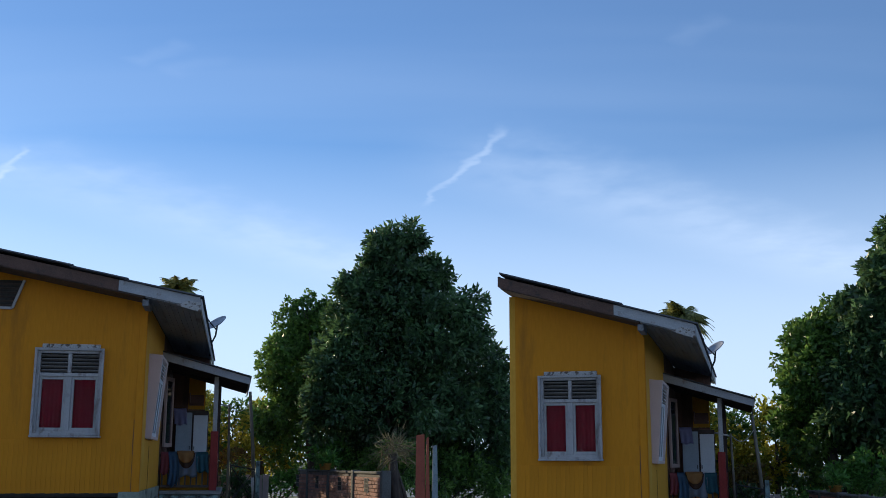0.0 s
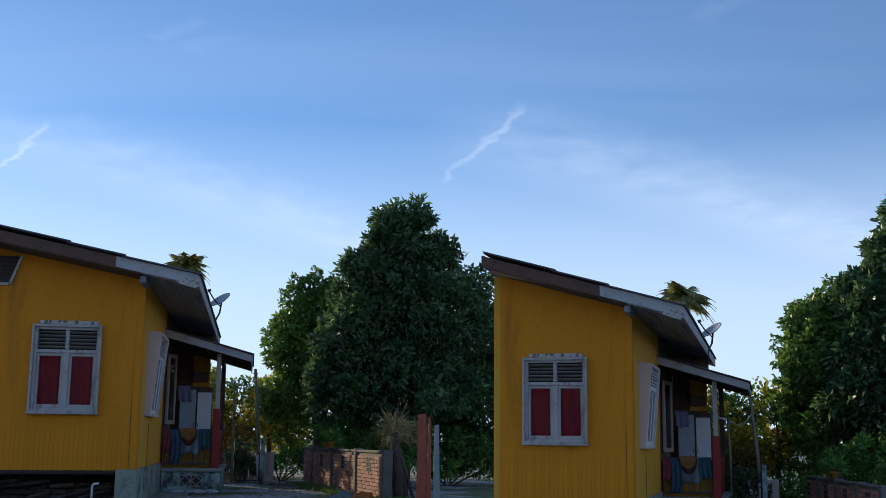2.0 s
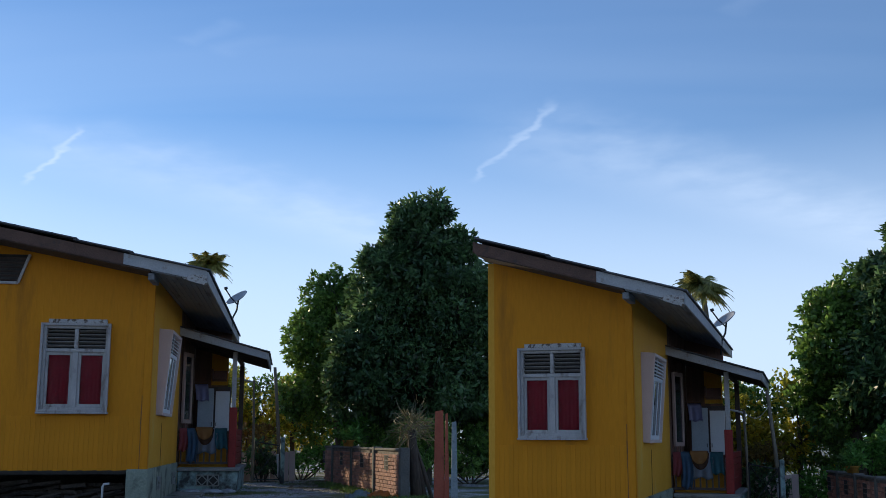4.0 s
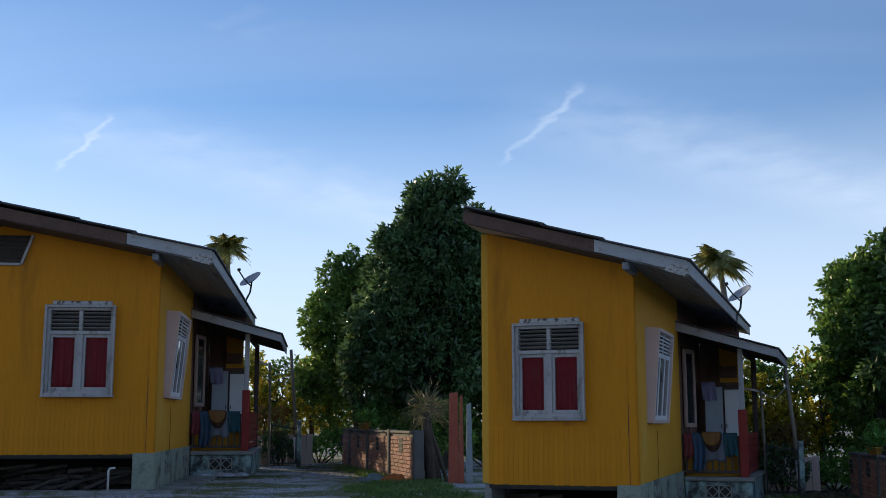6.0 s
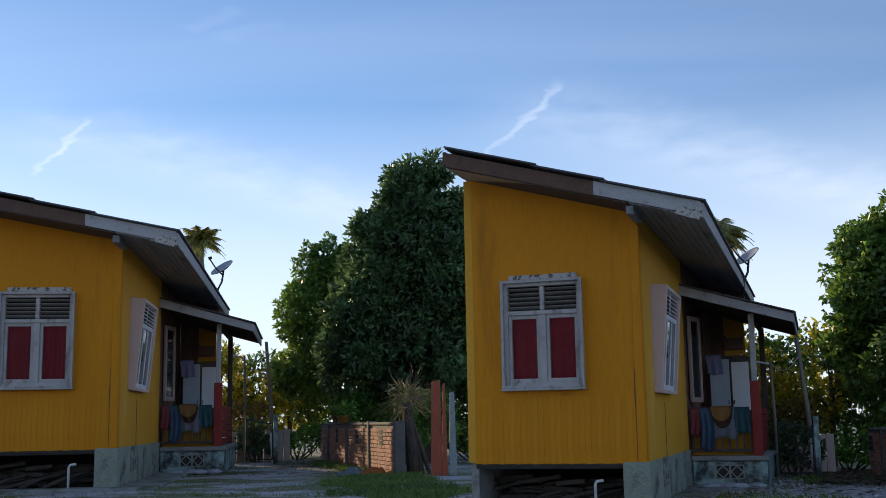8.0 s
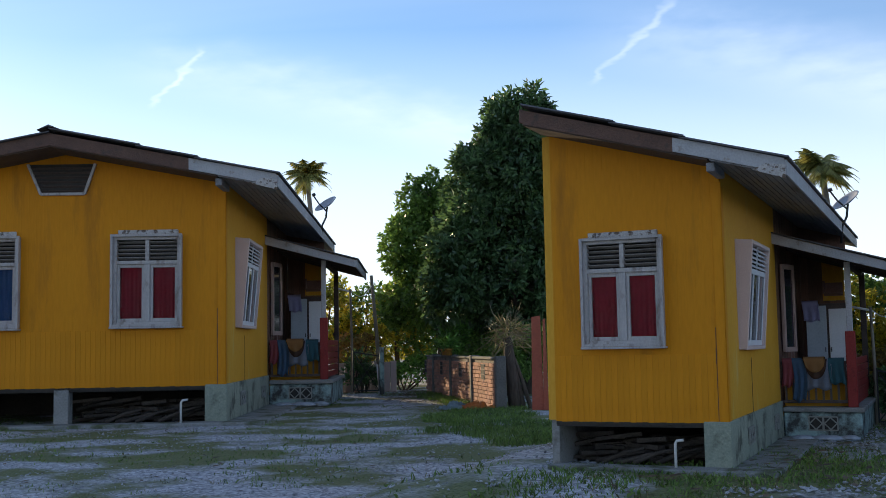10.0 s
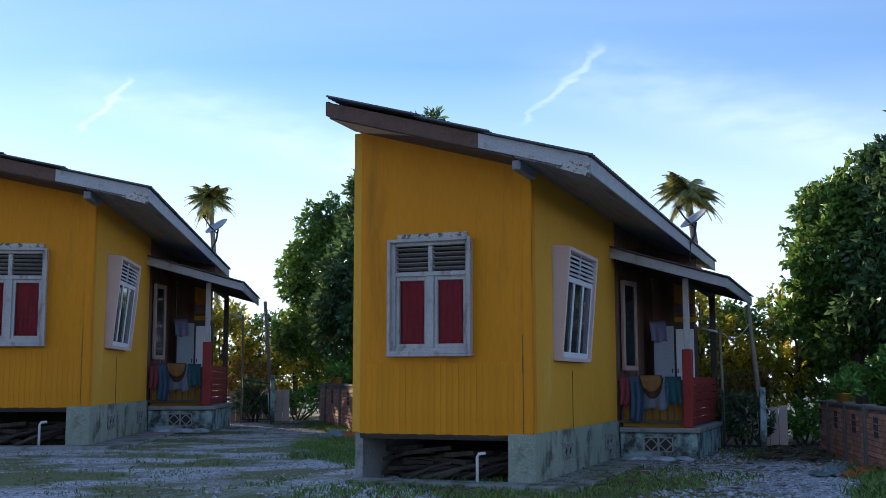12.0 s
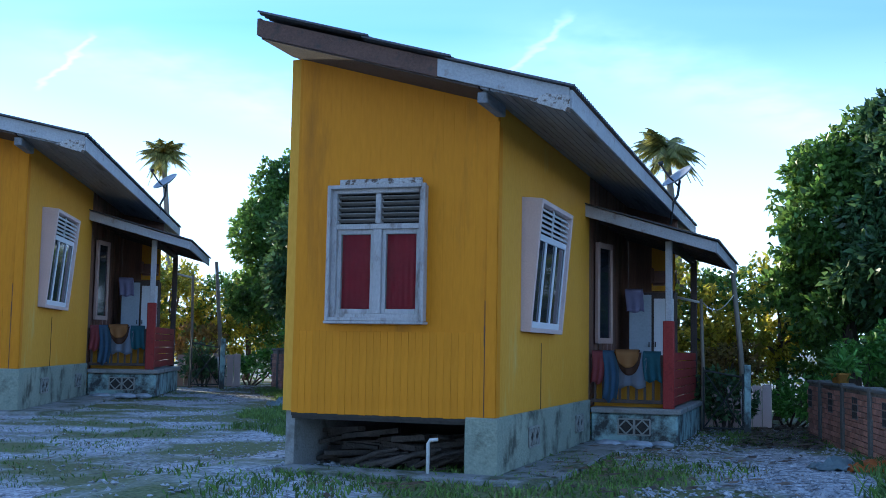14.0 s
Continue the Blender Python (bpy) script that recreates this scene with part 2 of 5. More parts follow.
M_PILLAR = paint("dark_mossy_concrete", (0.10, 0.095, 0.085), (0.19, 0.18, 0.16), 0.9, 0, 40, 3, 0.5, stain=(0.05, 0.06, 0.035))
M_BARK = paint("brown_bark", (0.06, 0.045, 0.035), (0.14, 0.11, 0.085), 0.95, 0, 25, 3, 0.8, (1, 1, 0.25))
M_POLE = paint("grey_wooden_pole", (0.18, 0.15, 0.11), (0.30, 0.26, 0.20), 0.9, 0, 40, 3, 0.4, (1, 1, 0.1))
M_POT = paint("orange_clay_pot", (0.42, 0.20, 0.04), (0.58, 0.30, 0.06), 0.75, 0, 40, 5, 0.2)
M_ORANGE = paint("orange_plastic_sheet", (0.60, 0.16, 0.03), (0.75, 0.24, 0.05), 0.5, 0, 20, 3, 0.3)
M_BLUEGREY = paint("blue_grey_sack", (0.20, 0.28, 0.31), (0.34, 0.42, 0.44), 0.7, 0, 20, 3, 0.3)
M_PANEL = paint("red_oxide_sheet", (0.34, 0.07, 0.035), (0.46, 0.11, 0.055), 0.7, 0, 30, 2, 0.2, stain=(0.18, 0.05, 0.03))
M_GREYSHEET = paint("grey_fibre_cement_sheet", (0.22, 0.25, 0.25), (0.34, 0.37, 0.37), 0.85, 0, 30, 2, 0.3, stain=(0.10, 0.11, 0.10))
M_LEAF_DARK = leafy("dark_green_leaves", (0.035, 0.075, 0.032), (0.165, 0.28, 0.10), 0.33, 0.4)
M_LEAF_MID = leafy("mid_green_leaves", (0.08, 0.17, 0.032), (0.24, 0.38, 0.08), 0.42, 0.45)
M_LEAF_LIGHT = leafy("bright_green_leaves", (0.09, 0.22, 0.035), (0.18, 0.38, 0.07), 0.45, 0.35)
# low sun's warm glow is mixed into this bright leaf colour
M_LEAF_GOLD = leafy("sun_tinted_yellow_leaves", (0.24, 0.31, 0.045), (0.88, 0.68, 0.09), 0.5, 0.6)
M_LEAF_RUST = leafy("rusty_leaves", (0.14, 0.16, 0.035), (0.34, 0.17, 0.05), 0.6, 0.35)
M_PALM = leafy("palm_fronds", (0.20, 0.22, 0.06), (0.46, 0.42, 0.14), 0.5, 0.45)
M_GRASS = leafy("grass_blades", (0.07, 0.14, 0.026), (0.19, 0.29, 0.06), 0.6)
M_STRAW = leafy("dry_grass", (0.16, 0.14, 0.07), (0.28, 0.25, 0.14), 0.7)
M_STONE = paint("grey_gravel_stones", (0.22, 0.23, 0.25), (0.46, 0.47, 0.50), 0.9, 0, 40, 6, 0.4, vary=0.3, island=True)
CLOTHS = {k: paint(k + "_cloth", a, b, 0.9, 0, 120, 5, 0.15) for k, a, b in (
    ("denim_blue", (0.07, 0.14, 0.24), (0.12, 0.21, 0.33)), ("tan_orange", (0.42, 0.20, 0.07), (0.52, 0.27, 0.10)),
    ("grey_blue", (0.26, 0.29, 0.36), (0.34, 0.37, 0.44)), ("faded_red", (0.36, 0.08, 0.09), (0.46, 0.13, 0.14)),
    ("dark_teal", (0.04, 0.13, 0.16), (0.07, 0.19, 0.23)), ("lavender", (0.38, 0.36, 0.58), (0.50, 0.48, 0.68)), ("dark_brown", (0.10, 0.05, 0.035), (0.15, 0.08, 0.05)))}


def glassy(name, tint):
    m = bpy.data.materials.new(name)
    m.use_nodes = True
    p = m.node_tree.nodes["Principled BSDF"]
    p.inputs["Base Color"].default_value = (*tint, 1)
    p.inputs["Roughness"].default_value, p.inputs["Transmission Weight"].default_value, p.inputs["IOR"].default_value = 0.04, 1.0, 1.1
    return m


M_GLASS = glassy("window_glass", (0.85, 0.9, 0.9))
M_TINT = paint("dark_window_glass", (0.015, 0.018, 0.024), (0.03, 0.034, 0.042), 0.08, 0, 5, 1, 0.0)


def ground_material():
    """Trodden earth with gravel and short grass, mixed by patches."""
    m = bpy.data.materials.new("yard_ground")
    m.use_nodes = True
    n, l = m.node_tree.nodes, m.node_tree.links
    p = n["Principled BSDF"]
    co = n.new("ShaderNodeTexCoord")

    def noise_(scale, detail):
        t = n.new("ShaderNodeTexNoise"); t.inputs["Scale"].default_value, t.inputs["Detail"].default_value = scale, detail
        l.new(co.outputs["Object"], t.inputs["Vector"])
        return t

    def ramp_(src, stops):
        r = n.new("ShaderNodeValToRGB")
        r.color_ramp.elements[0].position, r.color_ramp.elements[0].color = stops[0][0], (*stops[0][1], 1)
        r.color_ramp.elements[1].position, r.color_ramp.elements[1].color = stops[-1][0], (*stops[-1][1], 1)
        l.new(src, r.inputs[0])
        return r

    stones = n.new("ShaderNodeTexVoronoi"); stones.inputs["Scale"].default_value = 26.0
    l.new(co.outputs["Object"], stones.inputs["Vector"])
    gravel = ramp_(stones.outputs["Color"], [(0.15, (0.19, 0.197, 0.215)), (0.85, (0.60, 0.615, 0.65))])
    grass = ramp_(noise_(30, 5).outputs["Fac"], [(0.3, (0.075, 0.10, 0.03)), (0.7, (0.20, 0.215, 0.09))])
    patch = n.new("ShaderNodeMapRange"); patch.inputs["From Min"].default_value, patch.inputs["From Max"].default_value = 0.44, 0.54
    l.new(noise_(0.55, 6).outputs["Fac"], patch.inputs["Value"])
    mx = n.new("ShaderNodeMix"); mx.data_type = "RGBA"
    l.new(patch.outputs[0], mx.inputs["Factor"]); l.new(gravel.outputs[0], mx.inputs["A"]); l.new(grass.outputs[0], mx.inputs["B"])
    l.new(mx.outputs["Result"], p.inputs["Base Color"])
    p.inputs["Roughness"].default_value = 0.95
    b_ = n.new("ShaderNodeBump"); b_.inputs["Strength"].default_value, b_.inputs["Distance"].default_value = 0.6, 0.03
    l.new(stones.outputs["Distance"], b_.inputs["Height"]); l.new(b_.outputs[0], p.inputs["Normal"])
    return m


M_GROUND = ground_material()


# ---------- small builders ----------
def mesh_of(bm, material, name="mesh", smooth=False):
    me = bpy.data.meshes.new(name)
    bm.to_mesh(me)
    bm.free()
    me.materials.append(material)
    if smooth:
        me.polygons.foreach_set("use_smooth", [True] * len(me.polygons))
    return me


def part(name, bm, material, parent, label="", smooth=False):
    ob = new(name, mesh_of(bm, material, name, smooth))
    ob.parent = parent
    if label:
        ob["label"] = label
    return ob


def box(bm, x0, x1, y0, y1, z0, z1, bevel=0.0):
    vs = [bm.verts.new((x, y, z)) for z in (z0, z1) for y in (y0, y1) for x in (x0, x1)]
    fs = [bm.faces.new([vs[i] for i in q]) for q in ((0, 2, 3, 1), (4, 5, 7, 6), (0, 1, 5, 4), (2, 6, 7, 3), (0, 4, 6, 2), (1, 3, 7, 5))]
    if bevel:
        bmesh.ops.bevel(bm, geom=list({e for f in fs for e in f.edges}), offset=bevel, segments=1, affect="EDGES")
    return bm


def boxes(*rows, bevel=0.0):
    bm = bmesh.new()
    for row in rows:
        box(bm, *row, bevel=bevel)
    return bm


def beam(bm, a, b, wide, high, up=(0, 0, 1), taper=1.0):
    """A squared timber from a to b."""
    a, b = Vector(a), Vector(b)
    d = (b - a).normalized()
    s = d.cross(Vector(up)).normalized()
    u = s.cross(d)
    ring = []
    for p, k in ((a, 1.0), (b, taper)):
        ring.append([bm.verts.new(p + s * wide * k * i / 2 + u * high * k * j / 2) for i, j in ((-1, -1), (1, -1), (1, 1), (-1, 1))])
    for i in range(4):
        bm.faces.new((ring[0][i], ring[0][(i + 1) % 4], ring[1][(i + 1) % 4], ring[1][i]))
    bm.faces.new(ring[0][::-1]); bm.faces.new(ring[1])
    return bm


def tube(bm, points, radii, sides=8, caps=True):
    rings = []
    for i, p in enumerate(points):
        p = Vector(p)
        d = (Vector(points[min(i + 1, len(points) - 1)]) - Vector(points[max(i - 1, 0)])).normalized()
        s = d.cross(Vector((0.31, 0.95, 0.05))).normalized()
        u = s.cross(d)
        rings.append([bm.verts.new(p + radii[i] * (math.cos(a) * s + math.sin(a) * u)) for a in (2 * math.pi * k / sides for k in range(sides))])
    for a, b in zip(rings, rings[1:]):
        for k in range(sides):
            bm.faces.new((a[k], a[(k + 1) % sides], b[(k + 1) % sides], b[k]))
    if caps:
        bm.faces.new(rings[0][::-1]); bm.faces.new(rings[-1])
    return bm


def prism(bm, outline, axis, t0, t1):
    """An outline of (u, v) points pushed along an axis: 'x' gives (t, u, v), 'y' gives (u, t, v)."""
    put = (lambda u, v, t: (t, u, v)) if axis == "x" else (lambda u, v, t: (u, t, v))
    a = [bm.verts.new(put(u, v, t0)) for u, v in outline]
    b = [bm.verts.new(put(u, v, t1)) for u, v in outline]
    k = len(outline)
    bm.faces.new(a); bm.faces.new(b[::-1])
    for i in range(k):
        bm.faces.new((a[i], b[i], b[(i + 1) % k], a[(i + 1) % k]))
    bmesh.ops.recalc_face_normals(bm, faces=bm.faces[:])
    return bm


class Yard:
    """One house plot: its own axes, x across the house front, y along its side."""

    def __init__(self, x, y, z, turn, scale):
        self.m = Matrix.Translation((x, y, z)) @ Matrix.Rotation(turn, 4, "Z") @ Matrix.Scale(scale, 4)

    def thing(self, name, x, y, z=0.0, turn=0.0, label="", category="", group="", kind=""):
        ob = new(name)
        ob.empty_display_size = 0.1
        ob.matrix_basis = self.m @ pose(x, y, z, 0, 0, turn)
        return tagged(ob, label, category, group, kind)

    def solid(self, name, bm, material, x, y, z=0.0, turn=0.0, label="", category="", group="", kind="", smooth=False):
        ob = new(name, mesh_of(bm, material, name, smooth))
        ob.matrix_basis = self.m @ pose(x, y, z, 0, 0, turn)
        return tagged(ob, label, category, group, kind)


RISE = 0.5  # the second plot stands on slightly higher ground
WEST = Yard(-6.298, 17.996, 0.0, 0.2015, 1.3187)
EAST = Yard(2.482, 5.753, RISE, -0.2500, 0.6203)

TO_EAST = EAST.m.inverted()


def ground_z(x, y):
    """Height of the yard: level, with a low rise under the second plot."""
    p = TO_EAST @ Vector((x, y, 0))

    def step(v, a, b):
        u = min(1.0, max(0.0, (v - a) / (b - a)))
        return u * u * (3 - 2 * u)

    return RISE * step(p.x, -6.5, -2.9) * step(p.y, -7.0, -1.2) * step(p.y, 28.0, 16.0) * step(p.x, 40.0, 15.0)



# ---------- the house ----------
RIDGE_X, RIDGE_Z, PITCH = -2.42, 4.44, 0.278
EAVE_X, EAVE_Y, WALL_END, ROOF_END = 0.88, -0.75, 4.8, 10.6


def roof_z(x):
    return RIDGE_Z - PITCH * abs(x - RIDGE_X)


def corrugated(x0, x1, y0, y1, lift=0.0, pitch=0.1, depth=0.014):
    """A sheet whose ribs run down the slope."""
    bm = bmesh.new()
    steps = int((y1 - y0) / pitch * 4)
    rows = []
    for i in range(steps + 1):
        y = y0 + (y1 - y0) * i / steps
        w = depth * math.sin(2 * math.pi * i / 4)
        rows.append([bm.verts.new((x, y, roof_z(x) + lift + w + k)) for k in (0.0, -0.012) for x in (x0, x1)])
    for a, b in zip(rows, rows[1:]):
        bm.faces.new((a[0], a[1], b[1], b[0])); bm.faces.new((a[2], b[2], b[3], a[3]))
        bm.faces.new((a[1], a[3], b[3], b[1])); bm.faces.new((a[0], b[0], b[2], a[2]))
    for r in (rows[0], rows[-1]):
        bm.faces.new((r[0], r[2], r[3], r[1]))
    return bm


def wall_sheet(x0, x1, z0, holes, y0, y1, gable=True):
    """The gable wall from z0 up to the roof, with rectangular openings cut through it."""
    bm = bmesh.new()
    xs = sorted({x0, x1, *(h[k] for h in holes for k in (0, 1)), *((RIDGE_X,) if x0 < RIDGE_X < x1 else ())})
    zs = sorted({z0, *(h[k] for h in holes for k in (2, 3))})
    for a, b in zip(xs, xs[1:]):
        for i, c in enumerate(zs):
            mid = (a + b) / 2
            last = i == len(zs) - 1
            d = None if last else zs[i + 1]
            if not last and any(h[0] < mid < h[1] and h[2] < (c + d) / 2 < h[3] for h in holes):
                continue
            top = (roof_z(a) - 0.1, roof_z(b) - 0.1) if last else (d, d)
            prism(bm, [(a, c), (b, c), (b, top[1]), (a, top[0])], "y", y0, y1)
    bmesh.ops.remove_doubles(bm, verts=bm.verts[:], dist=1e-4)
    return bm


def side_sheet():
    """The yellow part of the side wall with its window opening."""
    bm = bmesh.new()
    ys, zs = (0.10, 0.98, 2.62, WALL_END), (0.60, 1.46, 2.93, roof_z(0.0) - 0.095)
    for i in range(3):
        for j in range(3):
            if (i, j) != (1, 1):
                prism(bm, [(ys[i], zs[j]), (ys[i + 1], zs[j]), (ys[i + 1], zs[j + 1]), (ys[i], zs[j + 1])], "x", -0.10, 0.0)
    bmesh.ops.remove_doubles(bm, verts=bm.verts[:], dist=1e-4)
    return bm


def front_window(home, x0, x1, z0, z1, cloth, label):
    """A wooden window with louvres over two curtained casements, its frame standing proud of the wall."""
    w = new("window"); w.parent = home; w["label"] = label
    w.matrix_basis = pose(x0, 0, z0)
    wide, high, bar = x1 - x0, z1 - z0, 0.07
    split = high * 0.68
    part("frame", boxes((0, bar, -0.07, 0.05, 0, high), (wide - bar, wide, -0.07, 0.05, 0, high), (bar, wide - bar, -0.07, 0.05, high - bar, high),
                        (bar, wide - bar, -0.07, 0.05, 0, bar), bevel=0.006), M_FRAME, w)
    part("casing", boxes((-0.012, 0.026, -0.135, -0.0705, -0.004, high + 0.012), (wide - 0.026, wide + 0.012, -0.135, -0.0705, -0.004, high + 0.012), (0.026, wide - 0.026, -0.135, -0.0705, high - 0.026, high + 0.012), (0.026, wide - 0.026, -0.135, -0.0705, -0.004, 0.03), bevel=0.004), M_FRAME, w)
    part("mullion", boxes((wide / 2 - 0.045, wide / 2 + 0.045, -0.06, 0.04, bar, split), (wide / 2 - 0.028, wide / 2 + 0.028, -0.055, 0.04, split + 0.06, high - bar), bevel=0.005), M_FRAME, w)
    part("transom", boxes((bar, wide - bar, -0.065, 0.045, split, split + 0.055), bevel=0.005), M_FRAME, w)
    part("sill", boxes((-0.02, wide + 0.02, -0.15, 0.0, -0.035, -0.006), bevel=0.006), M_FRAME, w)
    part("head_board", boxes((0.08, wide - 0.06, -0.035, 0.0, high + 0.016, high + 0.085), bevel=0.008), M_PEEL, w, "peeling whitewashed board")
    for a, b in ((bar, wide / 2 - 0.045), (wide / 2 + 0.045, wide - bar)):
        part("casement", boxes((a, a + 0.04, -0.03, 0.02, bar, split), (b - 0.04, b, -0.03, 0.02, bar, split), (a + 0.04, b - 0.04, -0.03, 0.02, bar, bar + 0.05), (a + 0.04, b - 0.04, -0.03, 0.02, split - 0.05, split), bevel=0.004), M_FRAME, w)
        g = part("pane", boxes((a + 0.04, b - 0.04, -0.008, -0.003, bar + 0.05, split - 0.05)), M_GLASS, w)
        g.visible_shadow = False
        bm = bmesh.new()
        n = 28
        front = [[bm.verts.new((a + 0.02 + (b - a - 0.04) * i / n, 0.035 + 0.010 * math.sin(i * 1.3) + 0.006 * math.sin(i * 0.47), z)) for i in range(n + 1)] for z in (bar, split)]
        for i in range(n):
            bm.faces.new((front[0][i], front[0][i + 1], front[1][i + 1], front[1][i]))
        bmesh.ops.solidify(bm, geom=bm.faces[:], thickness=0.004)
        part("curtain", bm, cloth, w, "", True)
    for k in range(5):
        z = split + 0.075 + (high - bar - split - 0.075) * (k + 0.35) / 5
        for a, b in ((bar, wide / 2 - 0.028), (wide / 2 + 0.028, wide - bar)):
            bm = bmesh.new()
            beam(bm, (a, -0.005, z), (b, -0.005, z), 0.05, 0.012, up=(0, 0.55, 1))
            part("louvre", bm, M_LOUVRE, w)
    # added near-black sheet stands in for the shade of the room
    part("room_shade_board", boxes((0.02, wide - 0.02, 0.10, 0.12, 0.02, high - 0.02)), M_DARK, w)
    return w


def side_window(home, y0, y1, z0, z1, out, label, lights=3):
    """A side window in a deep boxed frame: louvres over narrow dark lights."""
    w = new("window"); w.parent = home; w["label"] = label
    w.matrix_basis = pose(-0.02, y0, z0, 0, 5, 0)  # the box leans outward at its head
    wide, high, t = y1 - y0, z1 - z0, 0.05
    part("frame", boxes((-0.16, out, 0, t, 0, high), (-0.16, out, wide - t, wide, 0, high), (-0.16, out, t, wide - t, high - t, high), (-0.05, out, t, wide - t, 0, t), bevel=0.006), M_PINK, w)
    split = high * 0.70
    part("transom", boxes((out * 0.45, out * 0.66, t, wide - t, split, split + 0.07), bevel=0.004), M_WHITE, w)
    part("bottom_rail", boxes((out * 0.45, out * 0.66, t, wide - t, t, t + 0.07), bevel=0.004), M_WHITE, w)
    for k in range(lights + 1):
        y = t + (wide - 2 * t) * k / lights
        part("stile", boxes((out * 0.5, out * 0.64, max(t, y - 0.03), min(wide - t, y + 0.03), t + 0.07, split), bevel=0.004), M_WHITE, w)
    for k in range(lights):
        a, b = (t + (wide - 2 * t) * j / lights for j in (k, k + 1))
        part("pane", boxes((out * 0.45, out * 0.5, a + 0.02, b - 0.02, t + 0.05, split)), M_TINT, w)
    part("louvre_post", boxes((out * 0.48, out * 0.62, wide / 2 - 0.02, wide / 2 + 0.02, split + 0.07, high - t)), M_WHITE, w)
    for k in range(5):
        bm = bmesh.new()
        z = split + 0.09 + (high - t - split - 0.1) * (k + 0.4) / 5
        beam(bm, (out * 0.5, t, z), (out * 0.5, wide - t, z), 0.075, 0.012, up=(0.7, 0, 1))
        part("louvre", bm, M_WHITE, w)
    # dark sheet painted as the dim room behind panes and louvres
    part("room_shade_board", boxes((-0.04, -0.01, t, wide - t, t, high - t)), M_DARK, w)
    return w


M_BLOCK = paint("pale_cement_block", (0.24, 0.24, 0.21), (0.34, 0.34, 0.31), 0.9, 0, 40, 4, 0.3, stain=(0.16, 0.16, 0.14))


def lattice_block(home, axis, u, z, at, n=2):
    """Openwork vent blocks: a square frame with a diamond in each."""
    bm = bmesh.new()
    s = 0.21
    for k in range(n):
        a = u + k * (s + 0.012)
        put = (lambda p, q, d: (at + d, p, q)) if axis == "x" else (lambda p, q, d: (p, at - d, q))
        c = [(a, z), (a + s, z), (a + s, z + s), (a, z + s)]
        dm = [(a + s / 2, z + 0.01), (a + s - 0.01, z + s / 2), (a + s / 2, z + s - 0.01), (a + 0.01, z + s / 2)]
        for ring in (c, dm):
            for p, q in zip(ring, ring[1:] + ring[:1]):
                beam(bm, put(*p, 0.016), put(*q, 0.016), 0.02, 0.02, up=(1, 0, 0) if axis == "x" else (0, 1, 0))
    part("vent_block", bm, M_BLOCK, home)
    d = 0.012
    rows = (at, at + d, u, u + n * (s + 0.012) - 0.012, z, z + s) if axis == "x" else (u, u + n * (s + 0.012) - 0.012, at - d, at, z, z + s)
    # near-black plate on the solid wall, painted as the shade inside the blocks
    part("vent_shade_plate", boxes(rows), M_DARK, home)


